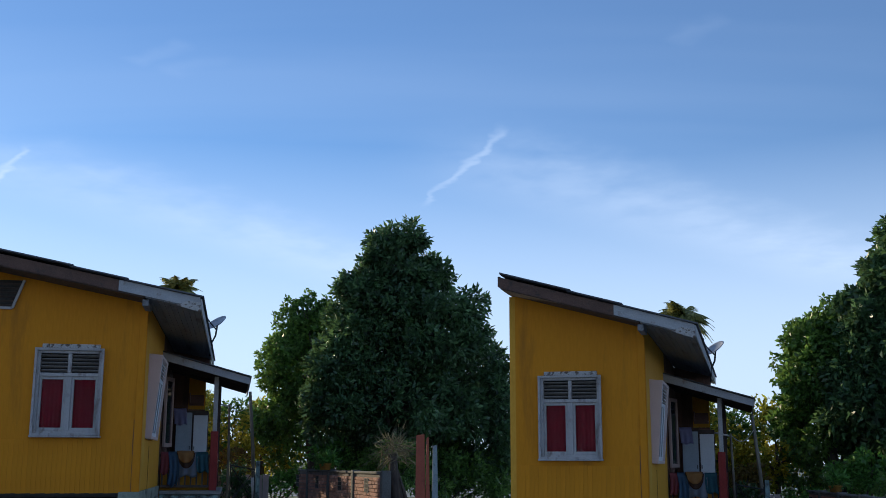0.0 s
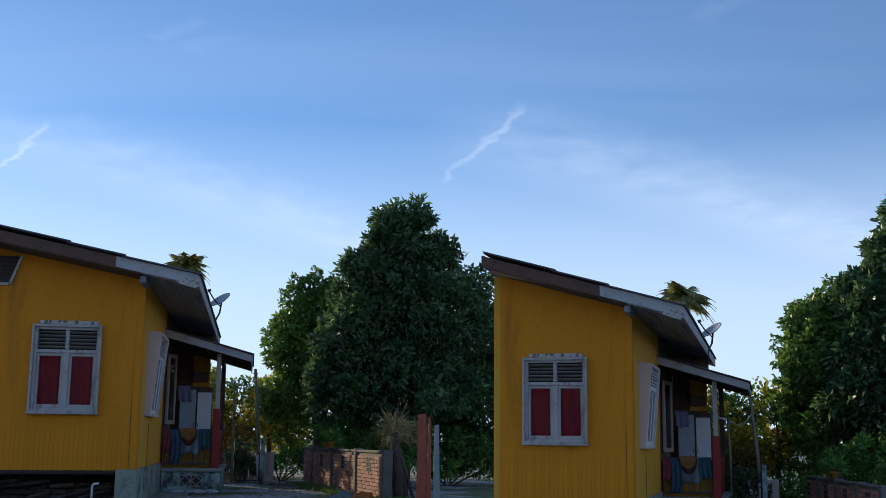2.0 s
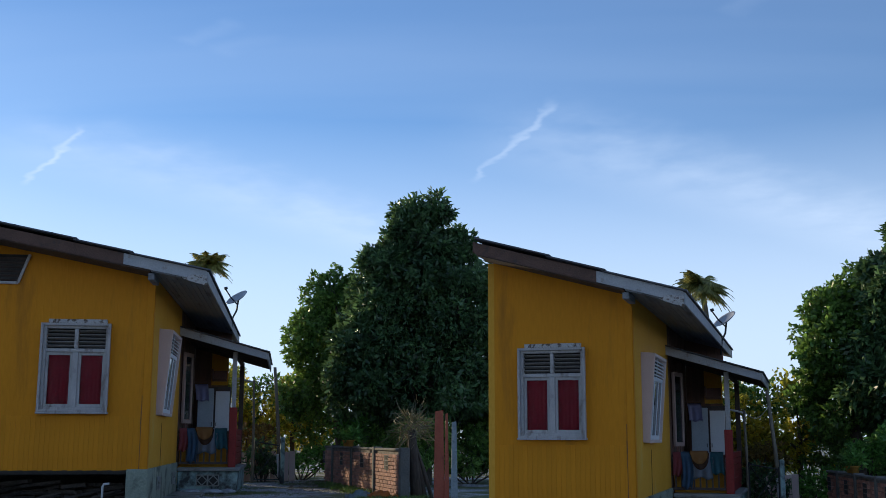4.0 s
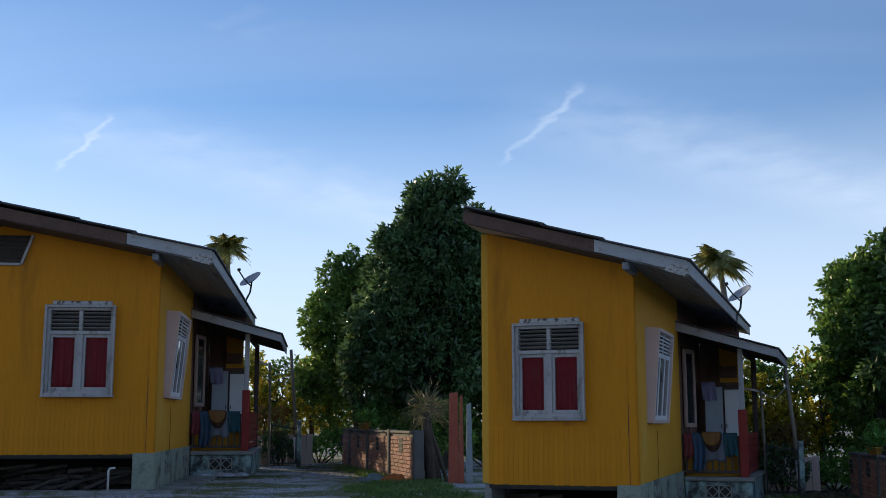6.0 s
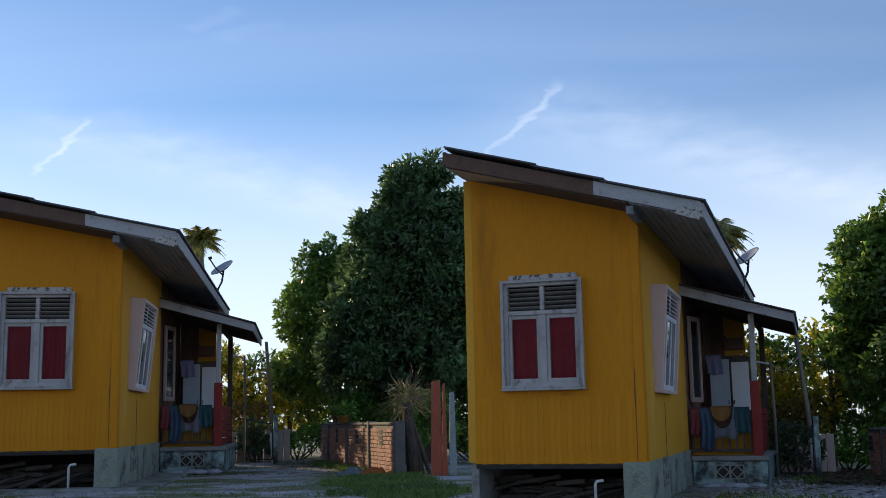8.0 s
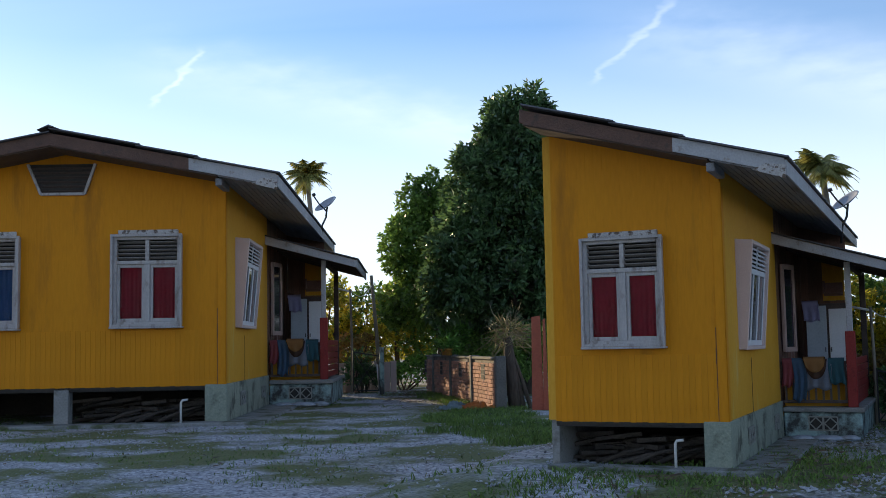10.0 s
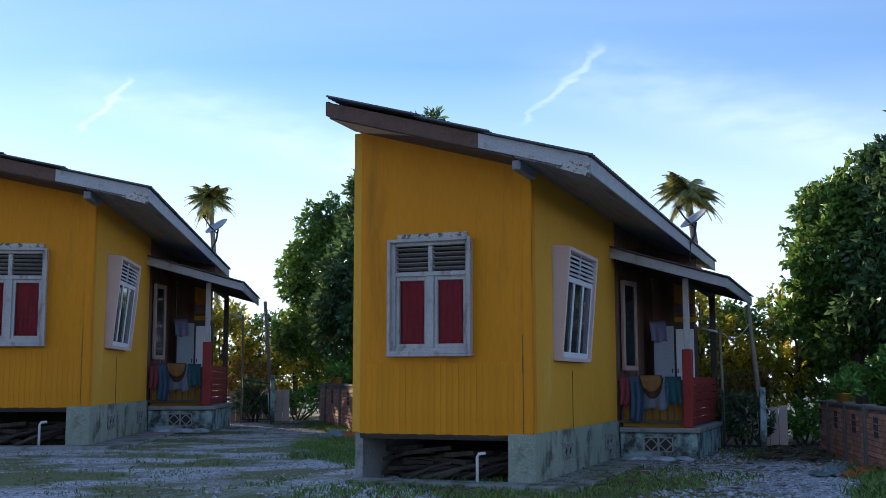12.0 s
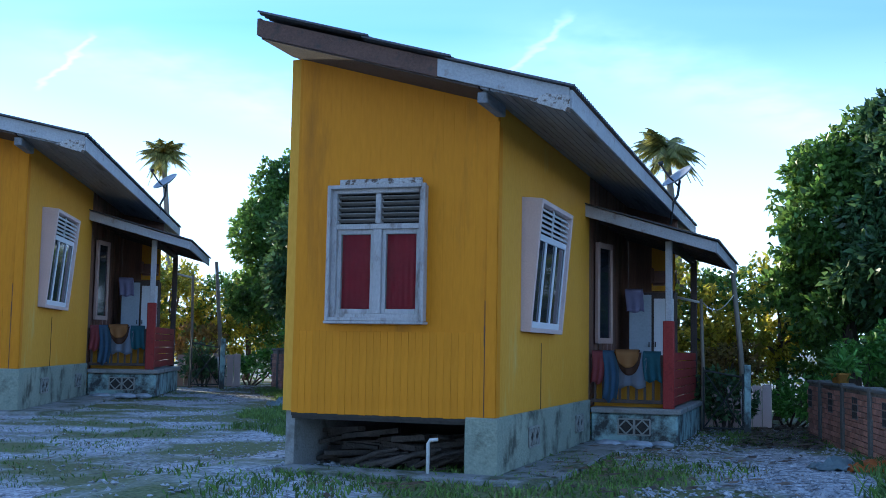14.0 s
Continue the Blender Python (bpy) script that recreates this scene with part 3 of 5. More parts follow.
def house(yard, left, second, lift=0.0, slide=0.0, eave_drop=0.2, ridge=4.44, pitch=0.278):
    """A timber house on a concrete skirt; left is where its front wall ends."""
    global RIDGE_Z, PITCH
    RIDGE_Z, PITCH = ridge, pitch
    h = yard.thing("house", 0, 0, 0, 0, "yellow painted timber house on concrete skirt with zinc roof", "house", "village houses")
    win = (-1.72 + slide, -0.67 + slide, 1.52 + lift, 2.90 + lift)
    win2 = (max(left + 0.06, -4.25), -3.08, 1.52 + lift, 2.90 + lift)
    holes = [win] + ([win2] if second else [])
    part("front_wall", wall_sheet(left, 0.0, 1.42, holes, 0.0, 0.10), M_YELLOW, h)
    part("corner_board", boxes((-0.10, 0.02, -0.018, -0.004, 0.6, 3.55), (0.004, 0.018, -0.018, 0.12, 0.6, 3.5), bevel=0.003), M_YELLOW, h)
    part("corner_seam", boxes((-0.113, -0.106, -0.012, -0.009, 0.6, 1.75), (-0.117, -0.105, -0.0125, -0.0095, 1.3, 1.5)), M_BARGE, h, "dark split beside the corner board")
    part("side_wall", side_sheet(), M_SIDE, h)
    part("side_wall_seam", boxes((0.001, 0.006, 1.92, 1.935, 0.6, 1.35)), M_DARK, h)
    part("left_wall", boxes((left - 0.1, left, 0.0, ROOF_END - 0.4, 0.6, roof_z(left) - 0.12)), M_SIDE, h)
    part("back_wall", boxes((left, 0.0, ROOF_END - 0.5, ROOF_END - 0.4, 0.0, 3.55)), M_SIDE, h)
    # deck and beam coloured near black to carry the underfloor shade
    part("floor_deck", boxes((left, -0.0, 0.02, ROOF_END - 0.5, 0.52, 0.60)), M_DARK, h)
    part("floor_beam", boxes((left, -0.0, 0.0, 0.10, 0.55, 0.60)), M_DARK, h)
    # concrete skirt under the side, pillars under the front
    part("skirt_wall", boxes((-0.16, 0.03, 0.25, WALL_END, 0.0, 0.60), bevel=0.01), M_CONC, h)
    part("corner_pillar", boxes((-0.30, 0.035, -0.02, 0.25, 0.0, 0.60), bevel=0.012), M_CONC, h)
    x = -2.45
    while x > left + 0.1:
        part("pillar", boxes((x - 0.11, x + 0.11, 0.0, 0.22, 0.0, 0.60), bevel=0.01), M_CEMENT, h)
        x -= 2.0
    # dark sheet across the back supplies the gloom under the floor
    part("underfloor_shade_wall", boxes((left, -0.2, 3.2, 3.3, 0.0, 0.52)), M_DARK, h)
    # side wall added only to keep light off the woodpile
    part("underfloor_shade_wall", boxes((left - 0.08, left + 0.02, 0.05, ROOF_END - 0.5, 0.0, 0.60)), M_CEMENT, h)
    lattice_block(h, "x", 1.25, 0.22, 0.03, 2)
    lattice_block(h, "x", 3.75, 0.22, 0.03, 2)
    # windows
    front_window(h, *win, M_CURTAIN, "white weathered window with crimson curtains")
    if second:
        front_window(h, *win2, M_BLUECUR, "white weathered window with blue curtains")
    side_window(h, 1.0, 2.6, 1.47, 2.92, 0.125, "pale pink boxed side window with dark lights")
    # roof
    first = RIDGE_X if left < RIDGE_X else left - 0.1
    for a, b, lift in ((first, -1.10, 0.145), (-1.16, -0.25, 0.122), (-0.31, EAVE_X + 0.06, 0.10)):
        part("roof_sheet", corrugated(a, b, EAVE_Y - 0.06 - 0.02 * (a < -0.5), ROOF_END, lift), M_ROOF, h)
    if left < RIDGE_X:
        part("roof_sheet", corrugated(2 * RIDGE_X - EAVE_X - 0.06, RIDGE_X, EAVE_Y - 0.06, ROOF_END, 0.10), M_ROOF, h)
        bm = bmesh.new()
        prism(bm, [(RIDGE_X - 0.17, RIDGE_Z + 0.115), (RIDGE_X, RIDGE_Z + 0.195), (RIDGE_X + 0.17, RIDGE_Z + 0.125), (RIDGE_X, RIDGE_Z + 0.17)], "y", EAVE_Y - 0.08, ROOF_END)
        part("ridge_cap", bm, M_ROOF, h)
    else:
        part("roof_edge_trim", boxes((left - 0.14, left - 0.1, EAVE_Y, ROOF_END, roof_z(left) - 0.05, roof_z(left) + 0.12)), M_BARGE, h)

    def barge(a, b, material, y, low=0.10, high=0.08):
        bm = bmesh.new()
        prism(bm, [(a, roof_z(a) - low), (b, roof_z(b) - low), (b, roof_z(b) + high), (a, roof_z(a) + high)], "y", y, y + 0.03)
        part("barge_board", bm, material, h)

    start = max(left - 0.1, RIDGE_X)
    barge(start, -0.40, M_BARGE, EAVE_Y)
    barge(-0.398, EAVE_X, M_FASCIA, EAVE_Y - 0.004, 0.09)
    if left < RIDGE_X:
        barge(2 * RIDGE_X - EAVE_X, RIDGE_X - 0.002, M_BARGE, EAVE_Y)
    bm = bmesh.new()
    prism(bm, [(0.52, roof_z(0.52) - 0.13), (EAVE_X + 0.01, roof_z(EAVE_X) - 0.16), (EAVE_X + 0.01, roof_z(EAVE_X) + 0.0), (0.66, roof_z(0.66) - 0.03)], "y", EAVE_Y - 0.03, EAVE_Y - 0.006)
    part("barge_end", bm, M_PEEL, h, "peeling carved board end")
    z = roof_z(EAVE_X)
    part("eave_fascia", boxes((EAVE_X, EAVE_X + 0.028, EAVE_Y, ROOF_END, z - 0.12, z + 0.06), bevel=0.004), M_FASCIA, h)
    for k in range(9):  # soffit boards under the eave
        a, b = 0.02 + k * 0.095, 0.02 + k * 0.095 + 0.088
        bm = bmesh.new()
        prism(bm, [(a, roof_z(a) - 0.11), (b, roof_z(b) - 0.11), (b, roof_z(b) - 0.09), (a, roof_z(a) - 0.09)], "y", EAVE_Y + 0.03, ROOF_END)
        part("soffit_board", bm, M_SOFFIT, h)
    bm = bmesh.new()
    prism(bm, [(start, roof_z(start) - 0.115), (0.0, roof_z(0) - 0.115), (0.0, roof_z(0) - 0.09), (start, roof_z(start) - 0.09)], "y", EAVE_Y + 0.03, 0.0)
    part("gable_soffit", bm, M_DARKWOOD, h)
    if left < RIDGE_X:
        bm = bmesh.new()
        a = 2 * RIDGE_X - EAVE_X
        prism(bm, [(a, roof_z(a) - 0.115), (RIDGE_X, RIDGE_Z - 0.115), (RIDGE_X, RIDGE_Z - 0.09), (a, roof_z(a) - 0.09)], "y", EAVE_Y + 0.03, 0.0)
        part("gable_soffit", bm, M_DARKWOOD, h)
    part("purlin_end", boxes((-0.03, 0.07, EAVE_Y + 0.10, 0.02, roof_z(0) - 0.24, roof_z(0) - 0.13), bevel=0.01), M_SOFFIT, h)
    if left < RIDGE_X:  # trapezoid louvred gable vent
        v = new("gable_vent"); v.parent = h
        z1 = roof_z(-1.96) - 0.17
        a, b, c, d, z0 = -2.78, -2.12, -2.98, -1.96, z1 - 0.46
        bm = bmesh.new()
        prism(bm, [(a, z0), (b, z0), (d, z1), (c, z1)], "y", -0.012, -0.003)
        # dark plate on the uncut wall imitates the vent's inner shade
        part("backing", bm, M_DARK, v)
        bm = bmesh.new()
        for p, q in (((a, z0), (b, z0)), ((a, z0), (c, z1)), ((b, z0), (d, z1))):
            beam(bm, (p[0], -0.03, p[1]), (q[0], -0.03, q[1]), 0.04, 0.045, up=(0, 1, 0))
        part("frame", bm, M_FRAME, v)
        for k in range(6):
            z = z0 + 0.04 + k * 0.07
            f = (z - z0) / (z1 - z0)
            bm = bmesh.new()
            beam(bm, (a + (c - a) * f + 0.02, -0.02, z), (b + (d - b) * f - 0.02, -0.02, z), 0.05, 0.01, up=(0, 0.8, 1))
            part("slat", bm, M_DARKWOOD, v)
    # porch side: dark boarded wall, shutters
    k = 0
    y = WALL_END
    while y < ROOF_END - 0.5:
        part("wall_board", boxes((-0.10, 0.004 * (k % 2), y + 0.004, y + 0.146, 0.50, roof_z(0.0) - 0.095)), M_BROWN, h)
        y += 0.15; k += 1
    part("wall_backing", boxes((-0.13, -0.10, WALL_END, ROOF_END - 0.5, 0.5, roof_z(0.0) - 0.1)), M_DARK, h)
    s = new("shutter"); s.parent = h; s["label"] = "pale pink open casement"
    s.matrix_basis = pose(0.03, 5.1, 1.38, 0, 0, -14)
    part("frame", boxes((0, 0.05, 0, 0.07, 0, 1.45), (0, 0.05, 0.45, 0.52, 0, 1.45), (0, 0.05, 0.07, 0.45, 0, 0.08), (0, 0.05, 0.07, 0.45, 1.37, 1.45), bevel=0.004), M_PINKDIM, s)
    part("pane", boxes((0.02, 0.025, 0.07, 0.45, 0.08, 1.37)), M_TINT, s)
    for yy in (5.95, 6.35):
        part("door_post", boxes((0.0, 0.05, yy, yy + 0.09, 0.5, 2.9), bevel=0.004), M_PINKBROWN, h)
    # porch
    px1, py1 = 1.22, 8.4
    part("porch_base", boxes((0.035, px1, WALL_END, py1, 0.0, 0.42), bevel=0.02), M_MINT, h)
    part("porch_coping", boxes((0.035, px1 + 0.05, WALL_END - 0.05, py1 + 0.05, 0.424, 0.50), bevel=0.012), M_CEMENT, h)
    lattice_block(h, "y", 0.42, 0.14, WALL_END, 2)
    part("porch_post", boxes((1.02, 1.17, WALL_END + 0.02, WALL_END + 0.17, 0.50, 1.70), bevel=0.008), M_RED, h)
    part("porch_post_top", boxes((1.05, 1.14, WALL_END + 0.05, WALL_END + 0.14, 1.70, 2.95 - eave_drop * 0.6), bevel=0.006), M_FASCIA, h)
    part("porch_back_post", boxes((1.06, 1.16, py1 - 0.3, py1 - 0.2, 0.50, 2.95 - eave_drop * 0.6), bevel=0.006), M_DARKWOOD, h)
    for z0 in (0.56, 1.18):
        part("rail", boxes((0.02, 1.02, WALL_END + 0.07, WALL_END + 0.12, z0, z0 + 0.05), bevel=0.005), M_DARKWOOD, h)
    for k in range(9):
        x = 0.06 + k * 0.115
        part("baluster", boxes((x, x + 0.032, WALL_END + 0.08, WALL_END + 0.11, 0.61, 1.18)), M_DARKWOOD, h)
    part("inner_panel", boxes((0.02, 1.02, WALL_END + 0.35, WALL_END + 0.37, 0.50, 0.95)), M_SIDE, h)
    for k in range(6):
        z0 = 0.53 + k * 0.125
        part("side_rail_board", boxes((1.12, 1.145, WALL_END + 0.17, py1 - 0.3, z0, z0 + 0.115), bevel=0.004), M_RED, h)
    # lean-to roof over the porch
    fx, fz0, fz1, fy = 1.75, 3.22, 2.93 - eave_drop, WALL_END - 0.30
    bm = bmesh.new()
    prism(bm, [(0.0, fz0 - 0.09), (fx, fz1 - 0.07), (fx, fz1 + 0.07), (0.0, fz0 + 0.07)], "y", fy, fy + 0.03)
    part("porch_fascia", bm, M_FASCIA, h)
    part("porch_fascia", boxes((fx, fx + 0.028, fy, py1 + 0.2, fz1 - 0.08, fz1 + 0.07), bevel=0.004), M_FASCIA, h)
    bm = bmesh.new()
    prism(bm, [(0.0, fz0 + 0.075), (fx + 0.06, fz1 + 0.075), (fx + 0.06, fz1 + 0.095), (0.0, fz0 + 0.095)], "y", fy - 0.05, py1 + 0.25)
    part("porch_roof", bm, M_ROOF, h)
    for k in range(5):
        y = fy + 0.25 + k * 0.8
        bm = bmesh.new()
        beam(bm, (0.0, y, fz0 - 0.03), (fx, y, fz1 - 0.02), 0.05, 0.09)
        part("rafter", bm, M_DARKWOOD, h)
    bm = bmesh.new()
    beam(bm, (1.1, WALL_END + 0.1, 2.93 - eave_drop * 0.6), (1.1, py1 - 0.2, 2.93 - eave_drop * 0.6), 0.07, 0.10)
    part("porch_beam", bm, M_DARKWOOD, h)
    lean = (fz0 - fz1) / fx
    bm = bmesh.new()
    prism(bm, [(0.0, fz0 + 0.098), (0.85, fz0 + 0.098 - lean * 0.85), (0.85, roof_z(0.85) - 0.112), (0.0, roof_z(0.0) - 0.112)], "y", 8.1, 8.13)
    part("infill_board", bm, M_BROWN, h)
    for k in range(6):  # boarded back end of the porch
        part("end_board", boxes((0.01 + k * 0.13, 0.1395 + k * 0.13, 8.26, 8.29, 0.50, 2.30 if k > 2 else 3.22 - 0.28 * (0.135 + k * 0.13))), M_BROWN, h)
    bm = bmesh.new()
    prism(bm, [(0.40, 2.304), (0.79, 2.304), (0.79, 2.98), (0.40, 3.09)], "y", 8.262, 8.288)
    part("end_panel", bm, M_SIDE, h, "yellow board")
    # narrow lower boards of the front wall, each on its own
    n = round(-left / 0.075)
    wide = -left / n
    me = mesh_of(boxes((0.0003, wide - 0.0006, -0.008, 0.03, 0.58, 1.43), bevel=0.002), M_BOARD, "wall_board")
    for k in range(n):
        ob = new("wall_board", me)
        ob.parent = h
        ob.location = (-wide * (k + 1), 0.0022 * ((k * 7 % 3) - 1) * 0.5, 0.005 * ((k * 5) % 3 - 1) * 0.5)
    return h


M_PEEL = paint("peeling_whitewash", (0.40, 0.36, 0.33), (0.58, 0.55, 0.52), 0.8, 0, 50, 9, 0.5, stain=(0.12, 0.08, 0.055), stain_at=(0.50, 0.60))
M_LOUVRE = paint("grey_louvre_paint", (0.17, 0.145, 0.125), (0.28, 0.245, 0.215), 0.65, 0, 50, 6, 0.2, stain=(0.16, 0.13, 0.11))
M_DARKWOOD = paint("dark_aged_wood", (0.05, 0.035, 0.03), (0.11, 0.075, 0.06), 0.75, 0, 50, 4, 0.3)
# darker copy of the pale pink paint, with the porch's shade in its colour
M_PINKDIM = paint("porch_dimmed_pink_paint", (0.36, 0.23, 0.19), (0.46, 0.31, 0.26), 0.65, 0, 45, 4, 0.15)
M_PINKBROWN = paint("faded_pink_post", (0.20, 0.10, 0.075), (0.29, 0.155, 0.12), 0.7, 0, 40, 4, 0.2)


# ---------- porch things ----------
def hanging(yard, name, x0, x1, y, z_top, drop, cloth, label, category, round_end=False, drop_back=0.25):
    """Cloth folded over a rail, with loose folds."""
    rng = random.Random(x0 * 31 + z_top)
    bm = bmesh.new()
    nu, rows = 14, []
    prof = [(-0.045, -drop + drop * k / 8) for k in range(8)] + [(-0.038, -0.01), (0.0, 0.035), (0.038, -0.01)] + [(0.05, -drop_back * k / 3) for k in range(1, 4)]
    ph = rng.uniform(0, 6)
    for i in range(nu + 1):
        u = i / nu
        col = []
        for dy, dz in prof:
            cut = (math.sqrt(max(0.0, 1 - (2 * u - 1) ** 2)) if round_end else 1.0 + 0.05 * math.sin(u * 9 + ph))
            zz = dz * cut if dz < -0.02 else dz
            fold = 0.018 * math.sin(u * 14 + ph) * min(1, abs(dz) * 3)
            col.append(bm.verts.new((x0 + (x1 - x0) * u + 0.02 * math.sin(dz * 7 + ph), dy + fold, zz)))
        rows.append(col)
    for a, b in zip(rows, rows[1:]):
        for k in range(len(prof) - 1):
            bm.faces.new((a[k], b[k], b[k + 1], a[k + 1]))
    bmesh.ops.solidify(bm, geom=bm.faces[:], thickness=0.006)
    return yard.solid(name, bm, cloth, 0, y, z_top, 0, label, category, "washing on the porch rail", smooth=True)


def porch_things(yard):
    y = WALL_END + 0.095
    hanging(yard, "towel", 0.02, 0.20, y, 1.245, 0.42, CLOTHS["faded_red"], "faded red towel hung over the porch rail", "towel")
    hanging(yard, "trousers", 0.20, 0.40, y - 0.012, 1.25, 0.66, CLOTHS["denim_blue"], "blue denim trousers hung over the porch rail", "trousers")
    hanging(yard, "sheet", 0.42, 0.80, y, 1.242, 0.46, CLOTHS["grey_blue"], "grey blue sheet hung over the porch rail", "sheet")
    hanging(yard, "shawl", 0.37, 0.72, y - 0.02, 1.262, 0.32, CLOTHS["dark_brown"], "dark brown edged shawl under a tan one", "shawl", True)
    hanging(yard, "shawl", 0.38, 0.71, y - 0.045, 1.268, 0.22, CLOTHS["tan_orange"], "tan orange rounded shawl hung over the rail", "shawl", True)
    hanging(yard, "shirt", 0.76, 1.0, y, 1.248, 0.38, CLOTHS["dark_teal"], "dark teal shirt hung over the porch rail", "shirt")
    # cupboard on the porch
    c = yard.thing("cupboard", 0.18, 7.2, 0.5, 0, "pale grey two-door cupboard standing on the porch", "cupboard")
    part("body", boxes((0, 0.72, 0.02, 0.45, 0, 1.72), bevel=0.008), M_DARKWOOD, c)
    a = part("door", boxes((0.01, 0.36, -0.004, 0.018, 0.05, 1.68), bevel=0.004), M_GREYDOOR, c)
    part("handle", boxes((0.32, 0.335, -0.03, -0.004, 0.85, 0.93)), M_BLACK, a)
    b = part("door", boxes((0.40, 0.71, -0.004, 0.018, 0.05, 1.62), bevel=0.004), M_WHITE, c, "white door")
    part("handle", boxes((0.42, 0.435, -0.03, -0.004, 0.85, 0.93)), M_BLACK, b)
    hanging(yard, "shirt", 0.14, 0.42, 7.17, 2.24, 0.34, CLOTHS["lavender"], "lavender shirt hung on the cupboard", "shirt", drop_back=0.08)
    s = yard.thing("wall_shelf", 0.42, 8.10, 2.42, 0, "small yellow wooden shelf box under the porch roof", "shelf")
    part("back", boxes((0.0, 0.34, 0.14, 0.158, -0.03, 0.22)), M_PINKBROWN, s)
    part("shelf_board", boxes((0.0, 0.34, -0.1, 0.14, 0.0, 0.025), bevel=0.003), M_PINKBROWN, s)
    part("side_board", boxes((0.0, 0.03, -0.1, 0.14, 0.03, 0.25), bevel=0.003), M_PINKBROWN, s)
    # rubbish by the skirt
    for k, (x, yy, w) in enumerate(((0.35, 4.35, 0.20), (0.72, 4.42, 0.26), (1.05, 4.5, 0.16))):
        bm = bmesh.new()
        bmesh.ops.create_icosphere(bm, subdivisions=3, radius=1.0)
        for v in bm.verts:
            v.co *= 1 + 0.3 * noise.noise(v.co * 2.2 + Vector((k * 9, 0, 0)))
            v.co = Vector((v.co.x * w, v.co.y * 0.16, max(-0.03, v.co.z * 0.055)))
        yard.solid("plastic_bag", bm, M_BAG, x, yy, 0.04, 12 * k, "crumpled pale plastic bag lying by the porch", "bag", "litter by the porch", smooth=True)
    bm = bmesh.new()
    tube(bm, [(0, 0, 0), (0, 0, 0.34), (0.02, 0.0, 0.375), (0.10, 0, 0.385)], [0.018] * 4, 8)
    yard.solid("standpipe", bm, M_PVC, -0.62, -0.18, 0, 0, "white plastic standpipe stub by the house front", "pipe", smooth=True)


M_GREYDOOR = paint("blue_grey_door_paint", (0.34, 0.38, 0.42), (0.44, 0.48, 0.52), 0.55, 0, 30, 3, 0.08)
M_BAG = paint("dirty_white_plastic", (0.24, 0.28, 0.33), (0.48, 0.51, 0.56), 0.4, 0, 15, 5, 0.3)


def woodpile(yard, x0, x1):
    rng = random.Random(5)
    w = yard.thing("woodpile", (x0 + x1) / 2, 0.85, 0, 0, "stack of grey old planks stored under the house floor", "woodpile")
    half = (x1 - x0) / 2
    for k in range(46):
        row = k // 12
        x = rng.uniform(-half, half * 0.85)
        bm = bmesh.new()
        a = rng.uniform(-0.35, 0.35)
        l = rng.uniform(0.35, 0.8)
        z = 0.05 + row * 0.085 + rng.uniform(-0.01, 0.02)
        dx = math.cos(a) * l / 2
        beam(bm, (x - dx, -0.35 + rng.uniform(0, 0.6), z), (x + dx, -0.35 + rng.uniform(0, 0.6), z + rng.uniform(-0.05, 0.1)), rng.uniform(0.08, 0.16), rng.uniform(0.03, 0.06))
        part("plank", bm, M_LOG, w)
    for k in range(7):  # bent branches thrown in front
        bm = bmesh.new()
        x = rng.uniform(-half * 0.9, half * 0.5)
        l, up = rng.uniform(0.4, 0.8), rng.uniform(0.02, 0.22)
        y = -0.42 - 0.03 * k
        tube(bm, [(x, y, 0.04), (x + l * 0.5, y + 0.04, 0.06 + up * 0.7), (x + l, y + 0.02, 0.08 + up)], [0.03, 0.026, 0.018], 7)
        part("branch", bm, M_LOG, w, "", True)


def satellite_dish(yard, up=0.0):
    d = yard.thing("satellite_dish", 0.86, 6.9, 3.42 + up, 0, "grey oval satellite dish clamped to the roof eave", "satellite dish")
    bm = bmesh.new()
    rings = []
    for i in range(8):
        r = i / 7
        rings.append([bm.verts.new((0.27 * r * math.cos(a), 0.24 * r * math.sin(a), 0.07 * r * r)) for a in (2 * math.pi * k / 32 for k in range(32))])
    for a, b in zip(rings, rings[1:]):
        for k in range(32):
            bm.faces.new((a[k], a[(k + 1) % 32], b[(k + 1) % 32], b[k]))
    bmesh.ops.remove_doubles(bm, verts=bm.verts[:], dist=1e-5)
    bmesh.ops.solidify(bm, geom=bm.faces[:], thickness=0.012)
    face = Matrix.Translation((0.16, 0.0, 0.56)) @ Euler((radians(24), radians(-33), 0)).to_matrix().to_4x4()
    bmesh.ops.transform(bm, matrix=face, verts=bm.verts[:])
    part("reflector", bm, M_METAL, d, "", True)
    bm = bmesh.new()
    tube(bm, [(0.02, 0, -0.15), (0.05, 0, 0.15), (0.13, 0.02, 0.32), (0.16, 0.02, 0.55)], [0.022] * 4, 8)
    part("mast", bm, M_BLACK, d, "", True)
    bm = bmesh.new()
    tube(bm, [(0.14, -0.02, 0.46), (0.0, -0.1, 0.60), (-0.12, -0.14, 0.78)], [0.016] * 3, 8)
    arm = part("arm", bm, M_BLACK, d, "", True)
    bm = bmesh.new()
    tube(bm, [(-0.15, -0.14, 0.79), (-0.08, -0.13, 0.815)], [0.035, 0.03], 10)
    part("feed_horn", bm, M_BLACK, arm)


house(WEST, -5.0, True, -0.03, 0.03, ridge=4.24, pitch=0.195)
house(EAST, -2.2, False, 0.02, -0.06, 0.25, 4.51, 0.28)
for yard in (WEST, EAST):
    porch_things(yard)
    satellite_dish(yard, 0.18 if yard is WEST else 0.0)
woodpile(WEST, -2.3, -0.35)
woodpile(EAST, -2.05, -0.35)


